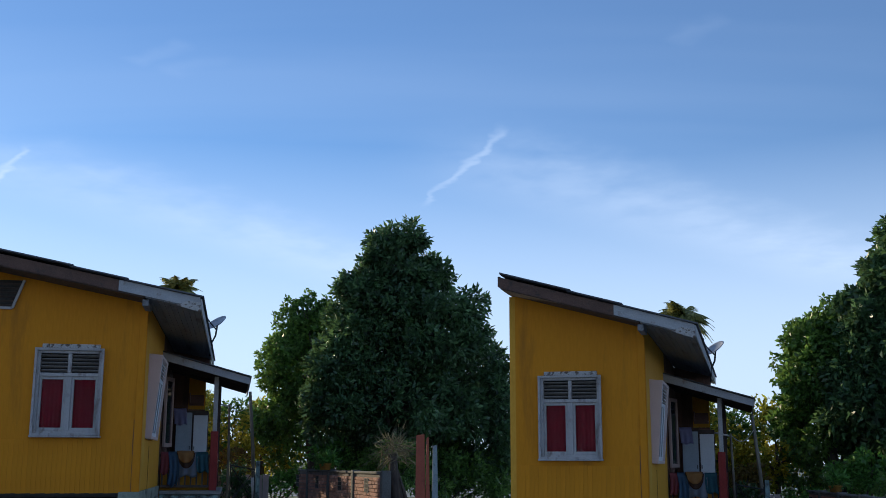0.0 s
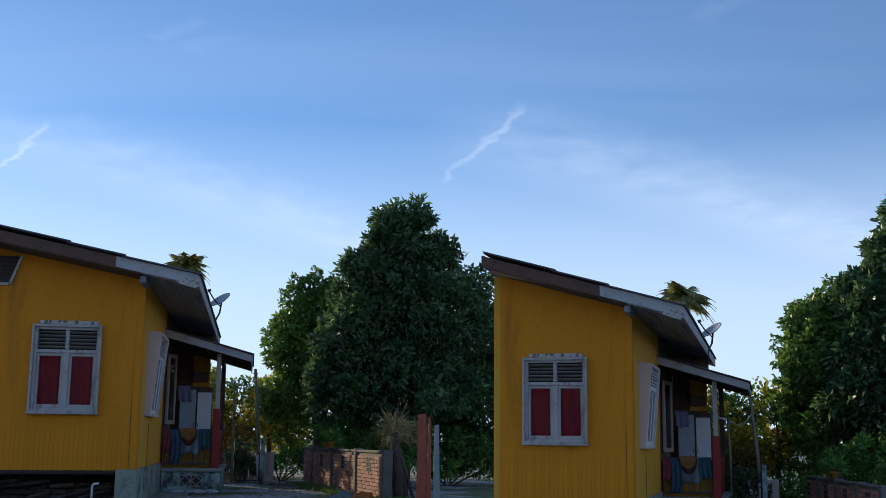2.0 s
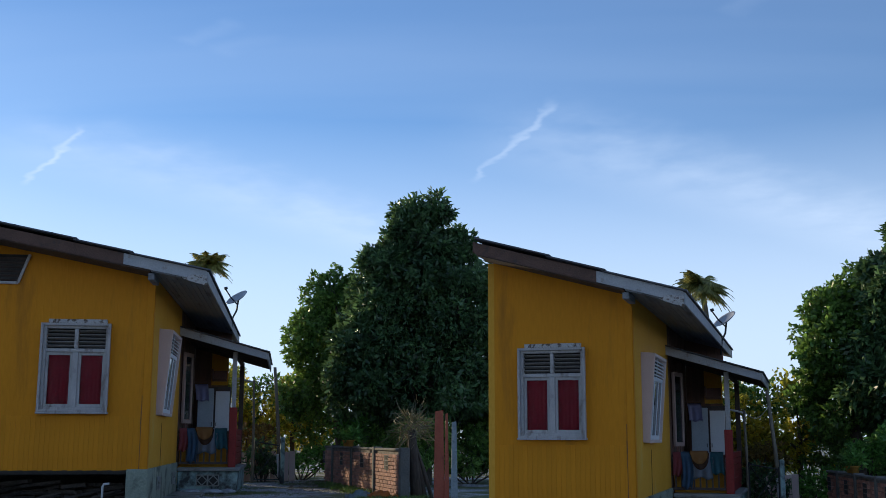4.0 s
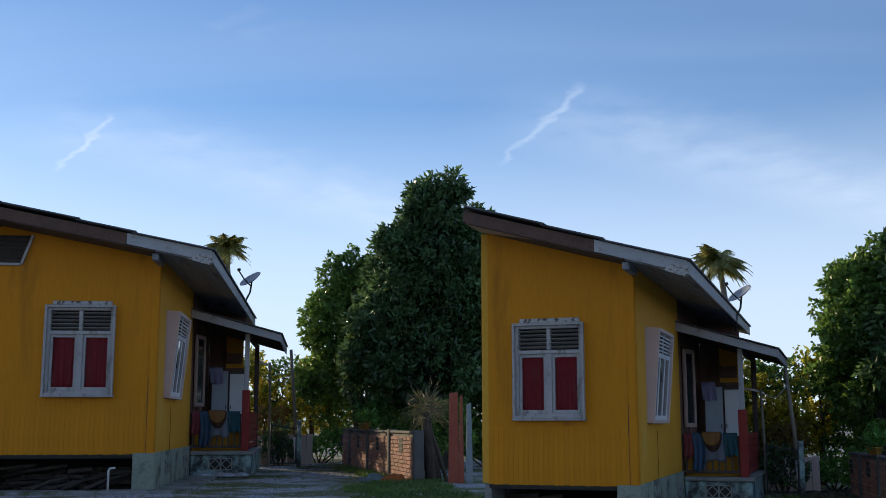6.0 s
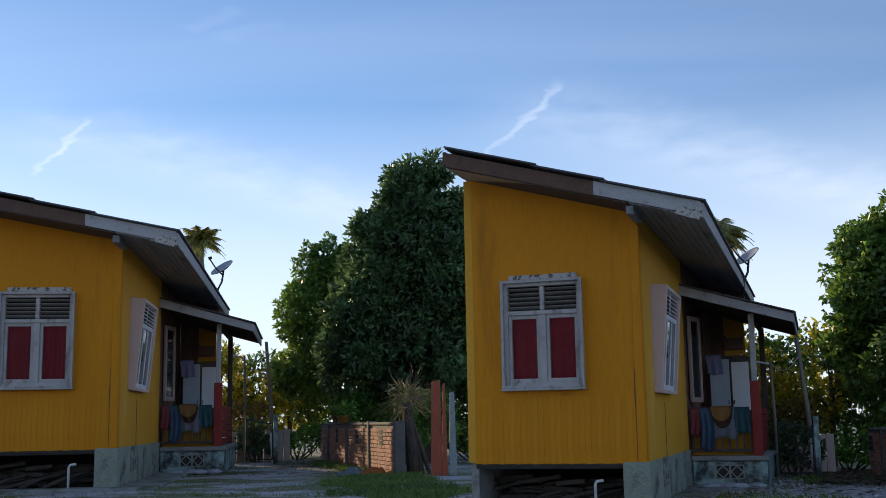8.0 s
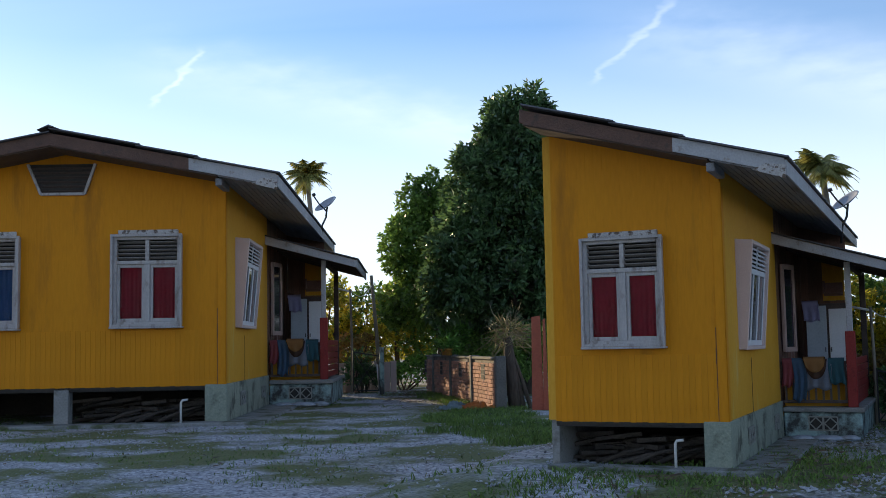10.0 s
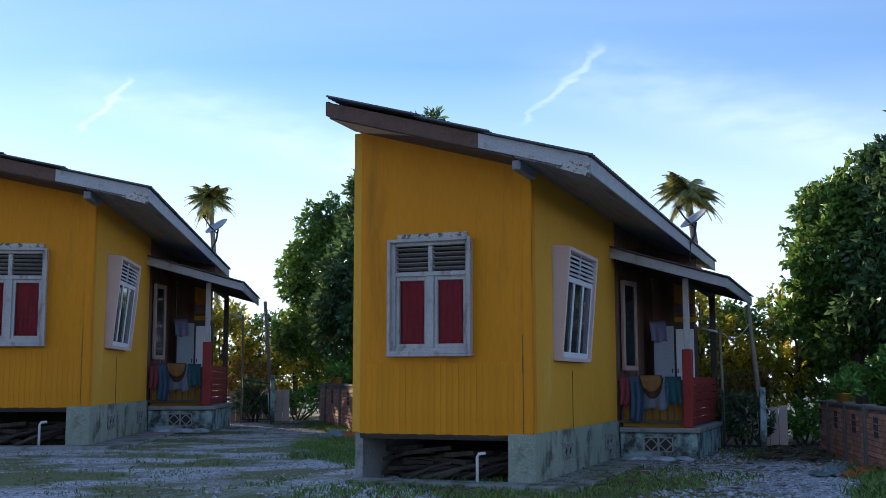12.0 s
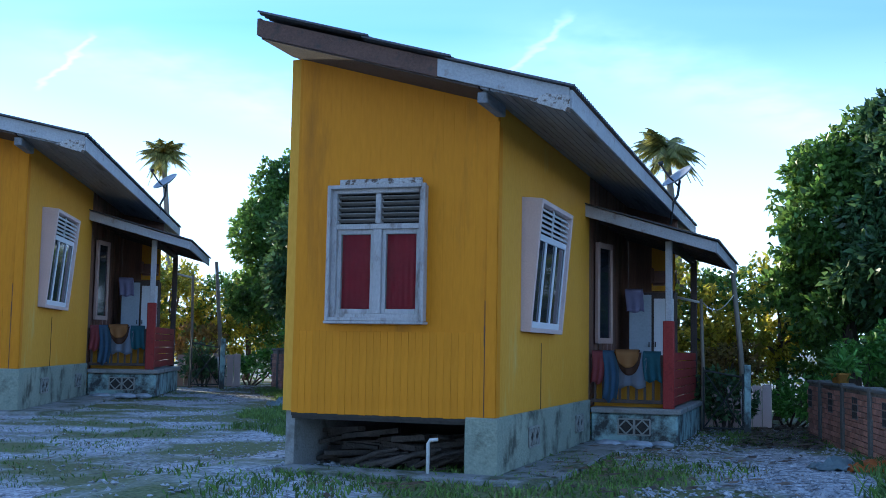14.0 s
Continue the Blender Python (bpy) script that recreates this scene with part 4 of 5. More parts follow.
# ---------- plants ----------
def leaf_mesh(name, centres, outward, count, length, width, rng, droop=0.3, spread=0.9):
    """Rosettes of pointed leaves round the given twig ends, as one mesh."""
    c = np.repeat(np.asarray(centres, float), count, 0)
    o = np.repeat(np.asarray(outward, float), count, 0)
    k = len(c)
    d = o + rng.normal(0, spread, (k, 3))
    d[:, 2] -= droop
    d /= np.linalg.norm(d, axis=1, keepdims=True) + 1e-9
    s = np.cross(d, rng.normal(0, 1, (k, 3)))
    s /= np.linalg.norm(s, axis=1, keepdims=True) + 1e-9
    u = np.cross(s, d)
    ln = (length * rng.uniform(0.65, 1.25, k))[:, None]
    wd = (width * rng.uniform(0.7, 1.2, k))[:, None]
    c = c + rng.normal(0, 0.25 * length, (k, 3))
    v = np.stack([c, c + d * ln * 0.5 + s * wd / 2 + u * wd * 0.18, c + d * ln - u * ln * 0.12, c + d * ln * 0.5 - s * wd / 2 + u * wd * 0.18], 1).reshape(-1, 3)
    me = bpy.data.meshes.new(name)
    me.vertices.add(len(v)); me.vertices.foreach_set("co", v.ravel())
    me.loops.add(4 * k); me.loops.foreach_set("vertex_index", np.arange(4 * k, dtype=np.int32))
    me.polygons.add(k); me.polygons.foreach_set("loop_start", np.arange(0, 4 * k, 4, dtype=np.int32)); me.polygons.foreach_set("loop_total", np.full(k, 4, dtype=np.int32))
    me.update(calc_edges=True)
    return me


def crown_points(blobs, density, rng, lumps=16):
    """Twig ends spread through lumpy crowns: every blob carries smaller lumps on its outside."""
    small = []
    for x, y, z, r in blobs:
        small.append((x, y, z, r * 0.84))
        for _ in range(lumps):
            n = rng.normal(0, 1, 3); n /= np.linalg.norm(n)
            if n[2] < -0.75:
                continue
            s = r * rng.uniform(0.16, 0.42)
            out = r * rng.uniform(0.80, 1.02)
            small.append((x + n[0] * out, y + n[1] * out, z + n[2] * out, s))
    pts, outs = [], []
    for x, y, z, r in small:
        k = int(density * 4 * math.pi * r * r)
        n = rng.normal(0, 1, (k, 3)); n /= np.linalg.norm(n, axis=1, keepdims=True)
        rad = r * (1 - 0.45 * rng.random(k) ** 2.2)[:, None]
        pts.append(np.array([x, y, z]) + n * rad); outs.append(n)
    pts, outs = np.concatenate(pts), np.concatenate(outs)
    keep = np.ones(len(pts), bool)
    for x, y, z, r in blobs:  # hollow hearts
        keep &= np.linalg.norm(pts - (x, y, z), axis=1) > r * 0.55
    keep &= pts[:, 2] > 0.25
    return pts[keep], outs[keep]


def tree(yard, x, y, blobs, leaf, label, density=22, length=0.24, width=0.08, trunk=0.16, seed=1, name="tree", group="", count=6, droop=0.25, lumps=16):
    rng = np.random.default_rng(seed)
    t = yard.thing(name, x, y, 0, 0, label, "tree", group)
    local = [(bx - x, by - y, bz, r) for bx, by, bz, r in blobs]
    low = min(b[2] - b[3] for b in local)
    top = max(b[2] for b in local)
    bm = bmesh.new()
    cx, cy = np.mean([b[0] for b in local]), np.mean([b[1] for b in local])
    stem = [(0, 0, -0.1), (cx * 0.15 + 0.05, cy * 0.1, max(0.5, low * 0.6)), (cx * 0.5, cy * 0.5, max(1.0, low + 0.7)), (cx, cy, top * 0.75)]
    tube(bm, stem, [trunk * 1.25, trunk, trunk * 0.8, trunk * 0.3], 10)
    part("trunk", bm, M_BARK, t, "", True)
    for bx, by, bz, r in local:
        bm = bmesh.new()
        a, b = Vector(stem[2]), Vector((bx, by, bz + r * 0.5))
        mid = (a + b) / 2 + Vector((rng.normal(0, 0.15), rng.normal(0, 0.15), 0.12))
        tube(bm, [a, mid, b], [trunk * 0.5, trunk * 0.32, trunk * 0.10], 7)
        for _ in range(4):
            n = rng.normal(0, 1, 3); n /= np.linalg.norm(n)
            tube(bm, [mid.lerp(b, 0.4), Vector((bx + n[0] * r * 0.8, by + n[1] * r * 0.8, bz + abs(n[2]) * r * 0.7))], [trunk * 0.18, trunk * 0.05], 5)
        part("limb", bm, M_BARK, t, "", True)
    pts, outs = crown_points(local, density, rng, lumps)
    me = leaf_mesh("crown", pts, outs, count, length, width, rng, droop)
    me.materials.append(leaf)
    ob = new("crown", me)
    ob.parent = t
    return t


def bush(yard, x, y, blobs, leaf, label, seed, density=40, length=0.13, width=0.06, name="bush", count=6):
    rng = np.random.default_rng(seed)
    t = yard.thing(name, x, y, 0, 0, label, "bush")
    for k in range(6):
        bm = bmesh.new()
        bx, by, bz, r = blobs[k % len(blobs)]
        tube(bm, [(0.03 * k - 0.08, 0, -0.05), ((bx - x) * 0.5 + 0.04 * k - 0.1, (by - y) * 0.5, bz * 0.5), (bx - x, by - y, bz + r * 0.3)], [0.025, 0.018, 0.006], 5)
        part("stem", bm, M_BARK, t, "", True)
    pts, outs = crown_points([(bx - x, by - y, bz, r) for bx, by, bz, r in blobs], density, rng, 10)
    me = leaf_mesh("foliage", pts, outs, count, length, width, rng, 0.15)
    me.materials.append(leaf)
    ob = new("foliage", me)
    ob.parent = t
    return t


def palm(yard, x, y, height, reach, seed):
    rng = random.Random(seed)
    t = yard.thing("palm_tree", x, y, 0, 0, "tall coconut palm with yellow green fronds far behind the house", "palm tree")
    bm = bmesh.new()
    tube(bm, [(0, 0, 0), (0.3, 0, height * 0.5), (0, 0, height)], [0.12, 0.09, 0.07], 10)
    part("trunk", bm, M_POLE, t, "", True)
    for k in range(34):
        a = 2 * math.pi * k / 34 * 3.6 + rng.uniform(-0.2, 0.2)
        rise = rng.uniform(-0.9, 1.5)
        bm = bmesh.new()
        spine = []
        for i in range(11):
            u = i / 10
            r = reach * u * math.cos(rise * 0.6)
            spine.append(Vector((math.cos(a) * r, math.sin(a) * r, height + reach * (math.sin(rise) * u * 0.9 - 0.5 * u * u))))
        tube(bm, spine, [0.018 * reach * (1 - 0.8 * i / 10) for i in range(11)], 4)
        side = Vector((-math.sin(a), math.cos(a), 0))
        for i in range(1, 11):
            for j in range(5):
                p = spine[i - 1].lerp(spine[i], j / 5)
                d = (spine[i] - spine[i - 1]).normalized()
                l = reach * 0.40 * math.sin(math.pi * min(0.97, (i + j / 5) / 11 + 0.12))
                for s in (-1, 1):
                    tip = p + (side * s * 0.75 + d * 0.55 + Vector((0, 0, -0.55 + rng.uniform(-0.2, 0.2)))).normalized() * l
                    w = d * 0.028 * reach
                    bm.faces.new([bm.verts.new(q) for q in (p - w, p + w, tip)])
        part("frond", bm, M_PALM, t)
    return t


# WEST yard
tree(WEST, 5.4, 8.4, [(5.5, 8.4, 3.0, 1.4), (4.8, 8.2, 4.0, 1.1), (5.45, 8.2, 4.8, 1.1), (4.6, 7.8, 5.0, 0.62), (5.2, 8.0, 5.75, 0.7), (5.85, 8.2, 5.5, 0.7), (4.15, 7.8, 3.3, 0.9), (4.0, 7.6, 2.4, 0.85), (5.2, 7.2, 2.2, 1.1), (6.3, 7.6, 4.1, 1.1), (6.5, 8.6, 2.6, 1.2), (7.2, 9.4, 3.2, 1.2), (7.6, 9.6, 1.8, 1.2), (4.15, 8.0, 5.25, 0.34), (4.6, 8.0, 5.75, 0.34), (5.0, 8.0, 6.4, 0.42), (5.5, 8.0, 6.5, 0.45)],
     M_LEAF_DARK, "large dark green broadleaf tree behind the brick wall", 38, 0.17, 0.072, 0.2, 11, lumps=26)
tree(WEST, 3.6, 11.5, [(3.2, 11.5, 3.6, 1.0), (3.0, 11.5, 2.3, 0.8), (3.7, 11.6, 4.4, 0.95), (4.2, 11.6, 3.0, 1.2), (2.85, 11.4, 4.1, 0.5), (2.75, 11.4, 3.1, 0.5), (3.3, 11.4, 5.1, 0.5)],
     M_LEAF_MID, "bright green leafy tree behind the brick wall", 42, 0.13, 0.075, 0.14, 12, lumps=22)
# EAST yard
tree(EAST, 4.9, 8.9, [(4.6, 8.8, 2.4, 1.1), (4.5, 8.8, 3.7, 0.95), (4.7, 8.8, 4.9, 0.75), (5.6, 9.0, 4.0, 1.4), (5.7, 9.0, 5.8, 1.1), (7.0, 9.2, 5.0, 1.6), (5.4, 8.4, 2.2, 1.0), (6.8, 8.8, 2.8, 1.3), (4.25, 8.8, 5.2, 0.36), (4.9, 8.8, 5.9, 0.45), (5.5, 9.0, 6.7, 0.5), (6.4, 9.0, 6.4, 0.8)],
     M_LEAF_DARK, "large dark green broadleaf tree behind the brick wall", 34, 0.20, 0.085, 0.2, 13, lumps=24)
tree(EAST, 3.6, 9.6, [(3.3, 9.6, 3.5, 0.95), (3.15, 9.6, 2.3, 0.8), (3.9, 9.8, 4.1, 0.95), (4.3, 9.8, 2.8, 1.2), (3.2, 9.4, 4.4, 0.5), (2.85, 9.4, 3.1, 0.45), (3.7, 9.6, 4.95, 0.45)],
     M_LEAF_MID, "bright green leafy tree behind the brick wall", 42, 0.14, 0.08, 0.14, 14, lumps=22)
for n_, (yard, back, lane) in enumerate(((WEST, 15.5, 10.0), (EAST, 12.2, 8.0))):
    # trees closing the view down the drive; the golden leaves carry painted sunlight
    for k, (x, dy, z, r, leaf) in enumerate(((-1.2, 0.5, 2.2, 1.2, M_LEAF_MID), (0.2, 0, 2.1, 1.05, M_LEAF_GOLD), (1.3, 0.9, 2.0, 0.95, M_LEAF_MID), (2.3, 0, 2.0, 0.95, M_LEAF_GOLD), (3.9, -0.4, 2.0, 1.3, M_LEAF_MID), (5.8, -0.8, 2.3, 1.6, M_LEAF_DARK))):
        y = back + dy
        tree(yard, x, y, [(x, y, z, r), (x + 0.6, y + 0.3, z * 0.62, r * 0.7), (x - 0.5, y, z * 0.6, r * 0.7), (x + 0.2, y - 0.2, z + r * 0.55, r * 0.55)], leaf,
             "yellow green tree beyond the drive, sunlight put into its leaf colour" if leaf is M_LEAF_GOLD else "green leafy tree beyond the drive", 13, 0.16, 0.085, 0.08, 30 + k + 10 * n_, group="trees beyond the drive")
    bush(yard, 1.6, lane + 0.2, [(1.45, lane + 0.2, 0.45, 0.36), (1.75, lane + 0.2, 0.38, 0.32), (1.55, lane + 0.1, 0.78, 0.26)], M_LEAF_DARK, "dark green bush at the foot of the leaning pole", 50 + n_)
    bush(yard, 1.3, lane + 2.4, [(1.1, lane + 2.4, 0.9, 0.45), (1.6, lane + 2.4, 1.05, 0.4)], M_LEAF_RUST, "rusty red flowering shrub beyond the gate", 52 + n_)
    bush(yard, 2.6, lane + 1.6, [(2.4, lane + 1.6, 0.35, 0.4), (2.8, lane + 1.4, 0.42, 0.45), (3.2, lane + 1.0, 0.45, 0.45)], M_LEAF_LIGHT, "low bright green shrubs beside the lane", 54 + n_)
    bush(yard, 4.0, lane - 0.3, [(3.75, lane - 0.2, 1.2, 0.4), (4.25, lane - 0.6, 1.3, 0.45), (4.7, lane - 1.2, 1.1, 0.5)], M_LEAF_LIGHT, "bright green shrub behind the brick wall", 56 + n_)
    bush(yard, 4.8, lane - 3.0, [(4.6, lane - 2.4, 0.9, 0.55), (4.9, lane - 3.6, 0.9, 0.55), (5.3, lane - 4.4, 0.9, 0.55), (5.2, lane - 1.8, 1.0, 0.65)], M_LEAF_MID, "mixed green undergrowth behind the brick wall", 58 + n_)
palm(WEST, -0.55, 18.6, 6.8, 0.85, 3)
palm(EAST, 0.05, 13.0, 5.65, 0.85, 4)


# ---------- poles, gate ----------
def pole(yard, base, top, r, label, collar=0.0):
    p = yard.thing("pole", base[0], base[1], 0, 0, label, "pole")
    bm = bmesh.new()
    dx, dy = top[0] - base[0], top[1] - base[1]
    tube(bm, [(0, 0, -0.1), (dx * 0.5 + 0.015, dy * 0.5, top[2] * 0.5), (dx, dy, top[2])], [r * 1.15, r, r * 0.85], 10)
    part("shaft", bm, M_POLE, p, "", True)
    if collar:
        bm = bmesh.new()
        tube(bm, [(0, 0, 0), (dx * collar / top[2], dy * collar / top[2], collar)], [r * 1.3, r * 1.25], 10)
        part("painted_base", bm, M_WHITE, p, "whitewashed foot", True)
    return p


def lane_things(yard, gate_x, gate_y):
    g = yard.thing("gate", gate_x, gate_y, 0, 8, "thin dark metal gate leaf beside the lane", "gate")
    bm = bmesh.new()
    for a, b in (((0, 0, 0.08), (0, 0, 1.05)), ((0.6, 0, 0.08), (0.6, 0, 0.95)), ((0, 0, 0.1), (0.6, 0, 0.1)), ((0, 0, 1.0), (0.6, 0, 0.9))):
        tube(bm, [a, b], [0.014, 0.014], 6)
    part("gate_frame", bm, M_BLACK, g)
    bm = bmesh.new()
    tube(bm, [(0, 0, 0.1), (0.6, 0, 0.9)], [0.01, 0.01], 6); tube(bm, [(0, 0, 1.0), (0.6, 0, 0.1)], [0.01, 0.01], 6)
    part("brace", bm, M_BLACK, g)
    part("gate_post", boxes((0.62, 0.72, -0.05, 0.05, 0, 1.1), bevel=0.008), M_MINT, g)
    f = yard.thing("fence", gate_x - 0.45, gate_y + 1.5, 0, 0, "pale pink boarded fence behind the gate", "fence")
    for k in range(9):
        part("board", boxes((k * 0.16, k * 0.16 + 0.15, 0, 0.02, 0, 0.72 + 0.02 * (k % 3)), bevel=0.004), M_PINK, f)


for yard, px_, py_, tz, low in ((WEST, 2.05, 9.6, 2.82, 2.5), (EAST, 1.95, 8.0, 2.58, 2.15)):
    pole(yard, (px_, py_), (px_ - 0.2, py_, tz), 0.046, "leaning grey wooden pole with whitewashed foot by the lane", 0.7)
    q = pole(yard, (px_ - 0.68, py_ - 0.1), (px_ - 0.7, py_ - 0.1, low), 0.032, "thin wooden post carrying a lamp tube and a cable")
    bm = bmesh.new()
    tube(bm, [(-0.02, 0, low - 0.06), (-0.42, 0, low + 0.03)], [0.022, 0.022], 8)
    part("lamp_tube", bm, M_PVC, q, "", True)
    bm = bmesh.new()
    tube(bm, [(-0.02 + 0.52 * u / 8, 0.03 * u / 8, low - 0.03 - 0.2 * math.sin(math.pi * u / 8) + 0.1 * u / 8) for u in range(9)], [0.008] * 9, 5)
    part("cable", bm, M_PVC, q, "", True)
    lane_things(yard, px_ - 0.62, py_ - 0.6)


# ---------- ground ----------
bm = bmesh.new()
N = 120
xs = [-1500, -400, -120] + [-40 + 80 * i / N for i in range(N + 1)] + [120, 400, 1500]
ys = [-1500, -400, -120] + [-20 + 90 * i / N for i in range(N + 1)] + [160, 500, 2500]
grid = [[bm.verts.new((x, y, ground_z(x, y) + (0.02 * noise.noise(Vector((x * 0.3, y * 0.3, 0))) if abs(x) < 60 and -20 < y < 80 else 0))) for x in xs] for y in ys]
for a, b in zip(grid, grid[1:]):
    for k in range(len(xs) - 1):
        bm.faces.new((a[k], a[k + 1], b[k + 1], b[k]))
ob = new("ground", mesh_of(bm, M_GROUND, "ground", True))
tagged(ob, "grassy yard ground with grey gravel patches", "ground", kind="structure")

for yard, left in ((WEST, -5.0), (EAST, -2.2)):
    bm = boxes((left, 0.62, -0.42, 0.02, -0.1, 0.05), (0.03, 0.62, 0.02, WALL_END - 0.06, -0.1, 0.045), bevel=0.012)
    yard.solid("pavement", bm, M_APRON, 0, 0, 0, 0, "worn grey cement apron round the house", "pavement", kind="structure")


def patch_noise(x, y):
    return noise.noise(Vector((x * 0.45, y * 0.45, 3.1))) + 0.4 * noise.noise(Vector((x * 1.3, y * 1.3, 7.7)))


def scatter_grass(name, label, material, boxes_, count, tall, rng, gate):
    """Blades in tufts over the given rectangles of the yard."""
    pts, tl = [], []
    for (yard, x0, x1, y0, y1, weight) in boxes_:
        for _ in range(int(count * weight)):
            x, y = rng.uniform(x0, x1), rng.uniform(y0, y1)
            w = yard.m @ Vector((x, y, 0))
            edge = min(x - x0, x1 - x, y - y0, y1 - y)
            if patch_noise(w.x, w.y) < gate + max(0.0, 0.45 - 0.6 * edge):
                continue
            for _ in range(5):
                pts.append((w.x + rng.normal(0, 0.05), w.y + rng.normal(0, 0.05), ground_z(w.x, w.y) - 0.02)); tl.append(rng.uniform(0.4, 1.0) * tall)
    p, tl = np.array(pts), np.array(tl)[:, None]
    k = len(p)
    lean = rng.normal(0, 0.35, (k, 3)); lean[:, 2] = 1
    side = np.stack([np.cos(a := rng.uniform(0, 6.28, k)), np.sin(a), 0 * a], 1) * 0.006
    bend = rng.normal(0, 0.25, (k, 3)); bend[:, 2] = -0.15
    v = np.stack([p - side, p + side, p + lean * tl * 0.6 + side * 0.7, p + lean * tl * 0.95 + bend * tl, p + lean * tl * 0.6 - side * 0.7], 1).reshape(-1, 3)
    faces = [tuple(range(5 * i, 5 * i + 5)) for i in range(k)]
    me = bpy.data.meshes.new(name)
    me.from_pydata(v.tolist(), [], faces)
    me.materials.append(material)
    ob = new(name, me)
    return tagged(ob, label, "grass", kind="stuff")


rng = np.random.default_rng(7)
scatter_grass("grass", "short green grass tufts between the gravel", M_GRASS, [(WEST, -5, 5, -15, 12, 1.3), (EAST, -3.0, 5, -9, 10, 1.0)], 6500, 0.09, rng, 0.05)
scatter_grass("tall_grass", "tall green grass and weeds along the brick wall", M_GRASS, [(WEST, 3.0, 4.8, -5, 3, 0.9), (EAST, 3.0, 4.4, -5, 5, 0.5), (WEST, 2.9, 3.9, 3, 10, 0.4)], 3600, 0.17, rng, -0.25)
scatter_grass("dry_grass", "dry straw-coloured grass tufts in the yard", M_STRAW, [(WEST, -4, 4, -15, 10, 1.0), (EAST, -2, 4, -9, 10, 1.0)], 1200, 0.08, rng, 0.0)


def scatter_stones():
    rng = np.random.default_rng(9)
    base = np.array([(1, 0, 0), (0, 1, 0), (-1, 0, 0), (0, -1, 0), (0.1, -0.1, 0.55), (0, 0, -0.4)], float)
    tris = np.array([(0, 1, 4), (1, 2, 4), (2, 3, 4), (3, 0, 4), (1, 0, 5), (2, 1, 5), (3, 2, 5), (0, 3, 5)])
    v, f, n = [], [], 0
    for yard, x0, x1, y0, y1, k in ((WEST, -5, 4.2, -15, 10, 22000), (EAST, -2.5, 3.6, -9, 9, 15000)):
        for _ in range(k):
            x, y = rng.uniform(x0, x1), rng.uniform(y0, y1)
            w = yard.m @ Vector((x, y, 0))
            if patch_noise(w.x, w.y) > 0.1:
                continue
            s = 0.009 + 0.017 * rng.random() ** 2
            c = base * s * rng.uniform(0.6, 1.3, (6, 3)) + rng.normal(0, 0.18 * s, (6, 3))
            a = rng.uniform(0, 6.28)
            r = np.array([[math.cos(a), -math.sin(a), 0], [math.sin(a), math.cos(a), 0], [0, 0, 1]])
            v.append(c @ r.T + (w.x, w.y, ground_z(w.x, w.y) + 0.008)); f.append(tris + n); n += 6
    me = bpy.data.meshes.new("gravel")
    me.from_pydata(np.concatenate(v).tolist(), [], np.concatenate(f).tolist())
    me.materials.append(M_STONE)
    tagged(new("gravel", me), "loose grey gravel stones on the drive", "gravel", kind="stuff")


scatter_stones()


def fallen_leaves():
    """Dry leaves lying flat under the trees by the wall."""
    rg = np.random.default_rng(21)
    v, f = [], []
    for yard, x0, x1, y0, y1, k in ((WEST, 2.2, 3.4, 5, 11, 900), (EAST, 2.0, 3.1, 5, 10, 900), (WEST, -2, 3.5, -8, 8, 500), (EAST, -1, 3, -6, 8, 500)):
        for _ in range(k):
            w = yard.m @ Vector((rg.uniform(x0, x1), rg.uniform(y0, y1), 0))
            a, s = rg.uniform(0, 6.28), rg.uniform(0.03, 0.07)
            d, e = np.array([math.cos(a), math.sin(a), 0.1]), np.array([-math.sin(a), math.cos(a), 0.15])
            c = np.array([w.x, w.y, ground_z(w.x, w.y) + 0.03])
            n = len(v)
            v += [tuple(c - d * s), tuple(c + e * s * 0.4), tuple(c + d * s), tuple(c - e * s * 0.4)]
            f.append((n, n + 1, n + 2, n + 3))
    me = bpy.data.meshes.new("fallen_leaves")
    me.from_pydata(v, [], f)
    me.materials.append(M_LITTER)
    tagged(new("fallen_leaves", me), "dry brown fallen leaves on the yard ground", "leaves", kind="stuff")


M_LITTER = leafy("dry_brown_leaves", (0.05, 0.035, 0.025), (0.16, 0.11, 0.07), 0.7, 0.1)
fallen_leaves()


# ---------- things along the wall ----------
def pot_plant(yard, x, y, z, r, seed, leaf, label):
    p = yard.thing("plant_pot", x, y, z, 0, label, "plant pot")
    bm = bmesh.new()
    prof = [(0.7, 0), (1.0, 1.35), (1.12, 1.35), (1.12, 1.6), (0.95, 1.6), (0.9, 1.3)]
    rings = [[bm.verts.new((r * a * math.cos(t), r * a * math.sin(t), r * b)) for t in (2 * math.pi * k / 16 for k in range(16))] for a, b in prof]
    for a, b in zip(rings, rings[1:]):
        for k in range(16):
            bm.faces.new((a[k], a[(k + 1) % 16], b[(k + 1) % 16], b[k]))
    bm.faces.new(rings[0][::-1]); bm.faces.new(rings[-1])
    part("pot", bm, M_POT, p, "", True)
    rg = np.random.default_rng(seed)
    n = rg.normal(0, 1, (30, 3)); n[:, 2] = abs(n[:, 2]) + 0.3; n /= np.linalg.norm(n, axis=1, keepdims=True)
    me = leaf_mesh("foliage", n * r * 1.3 + (0, 0, r * 1.9), n, 5, r * 1.8, r * 0.5, rg, 0.1)
    me.materials.append(leaf)
    o = new("foliage", me); o.parent = p


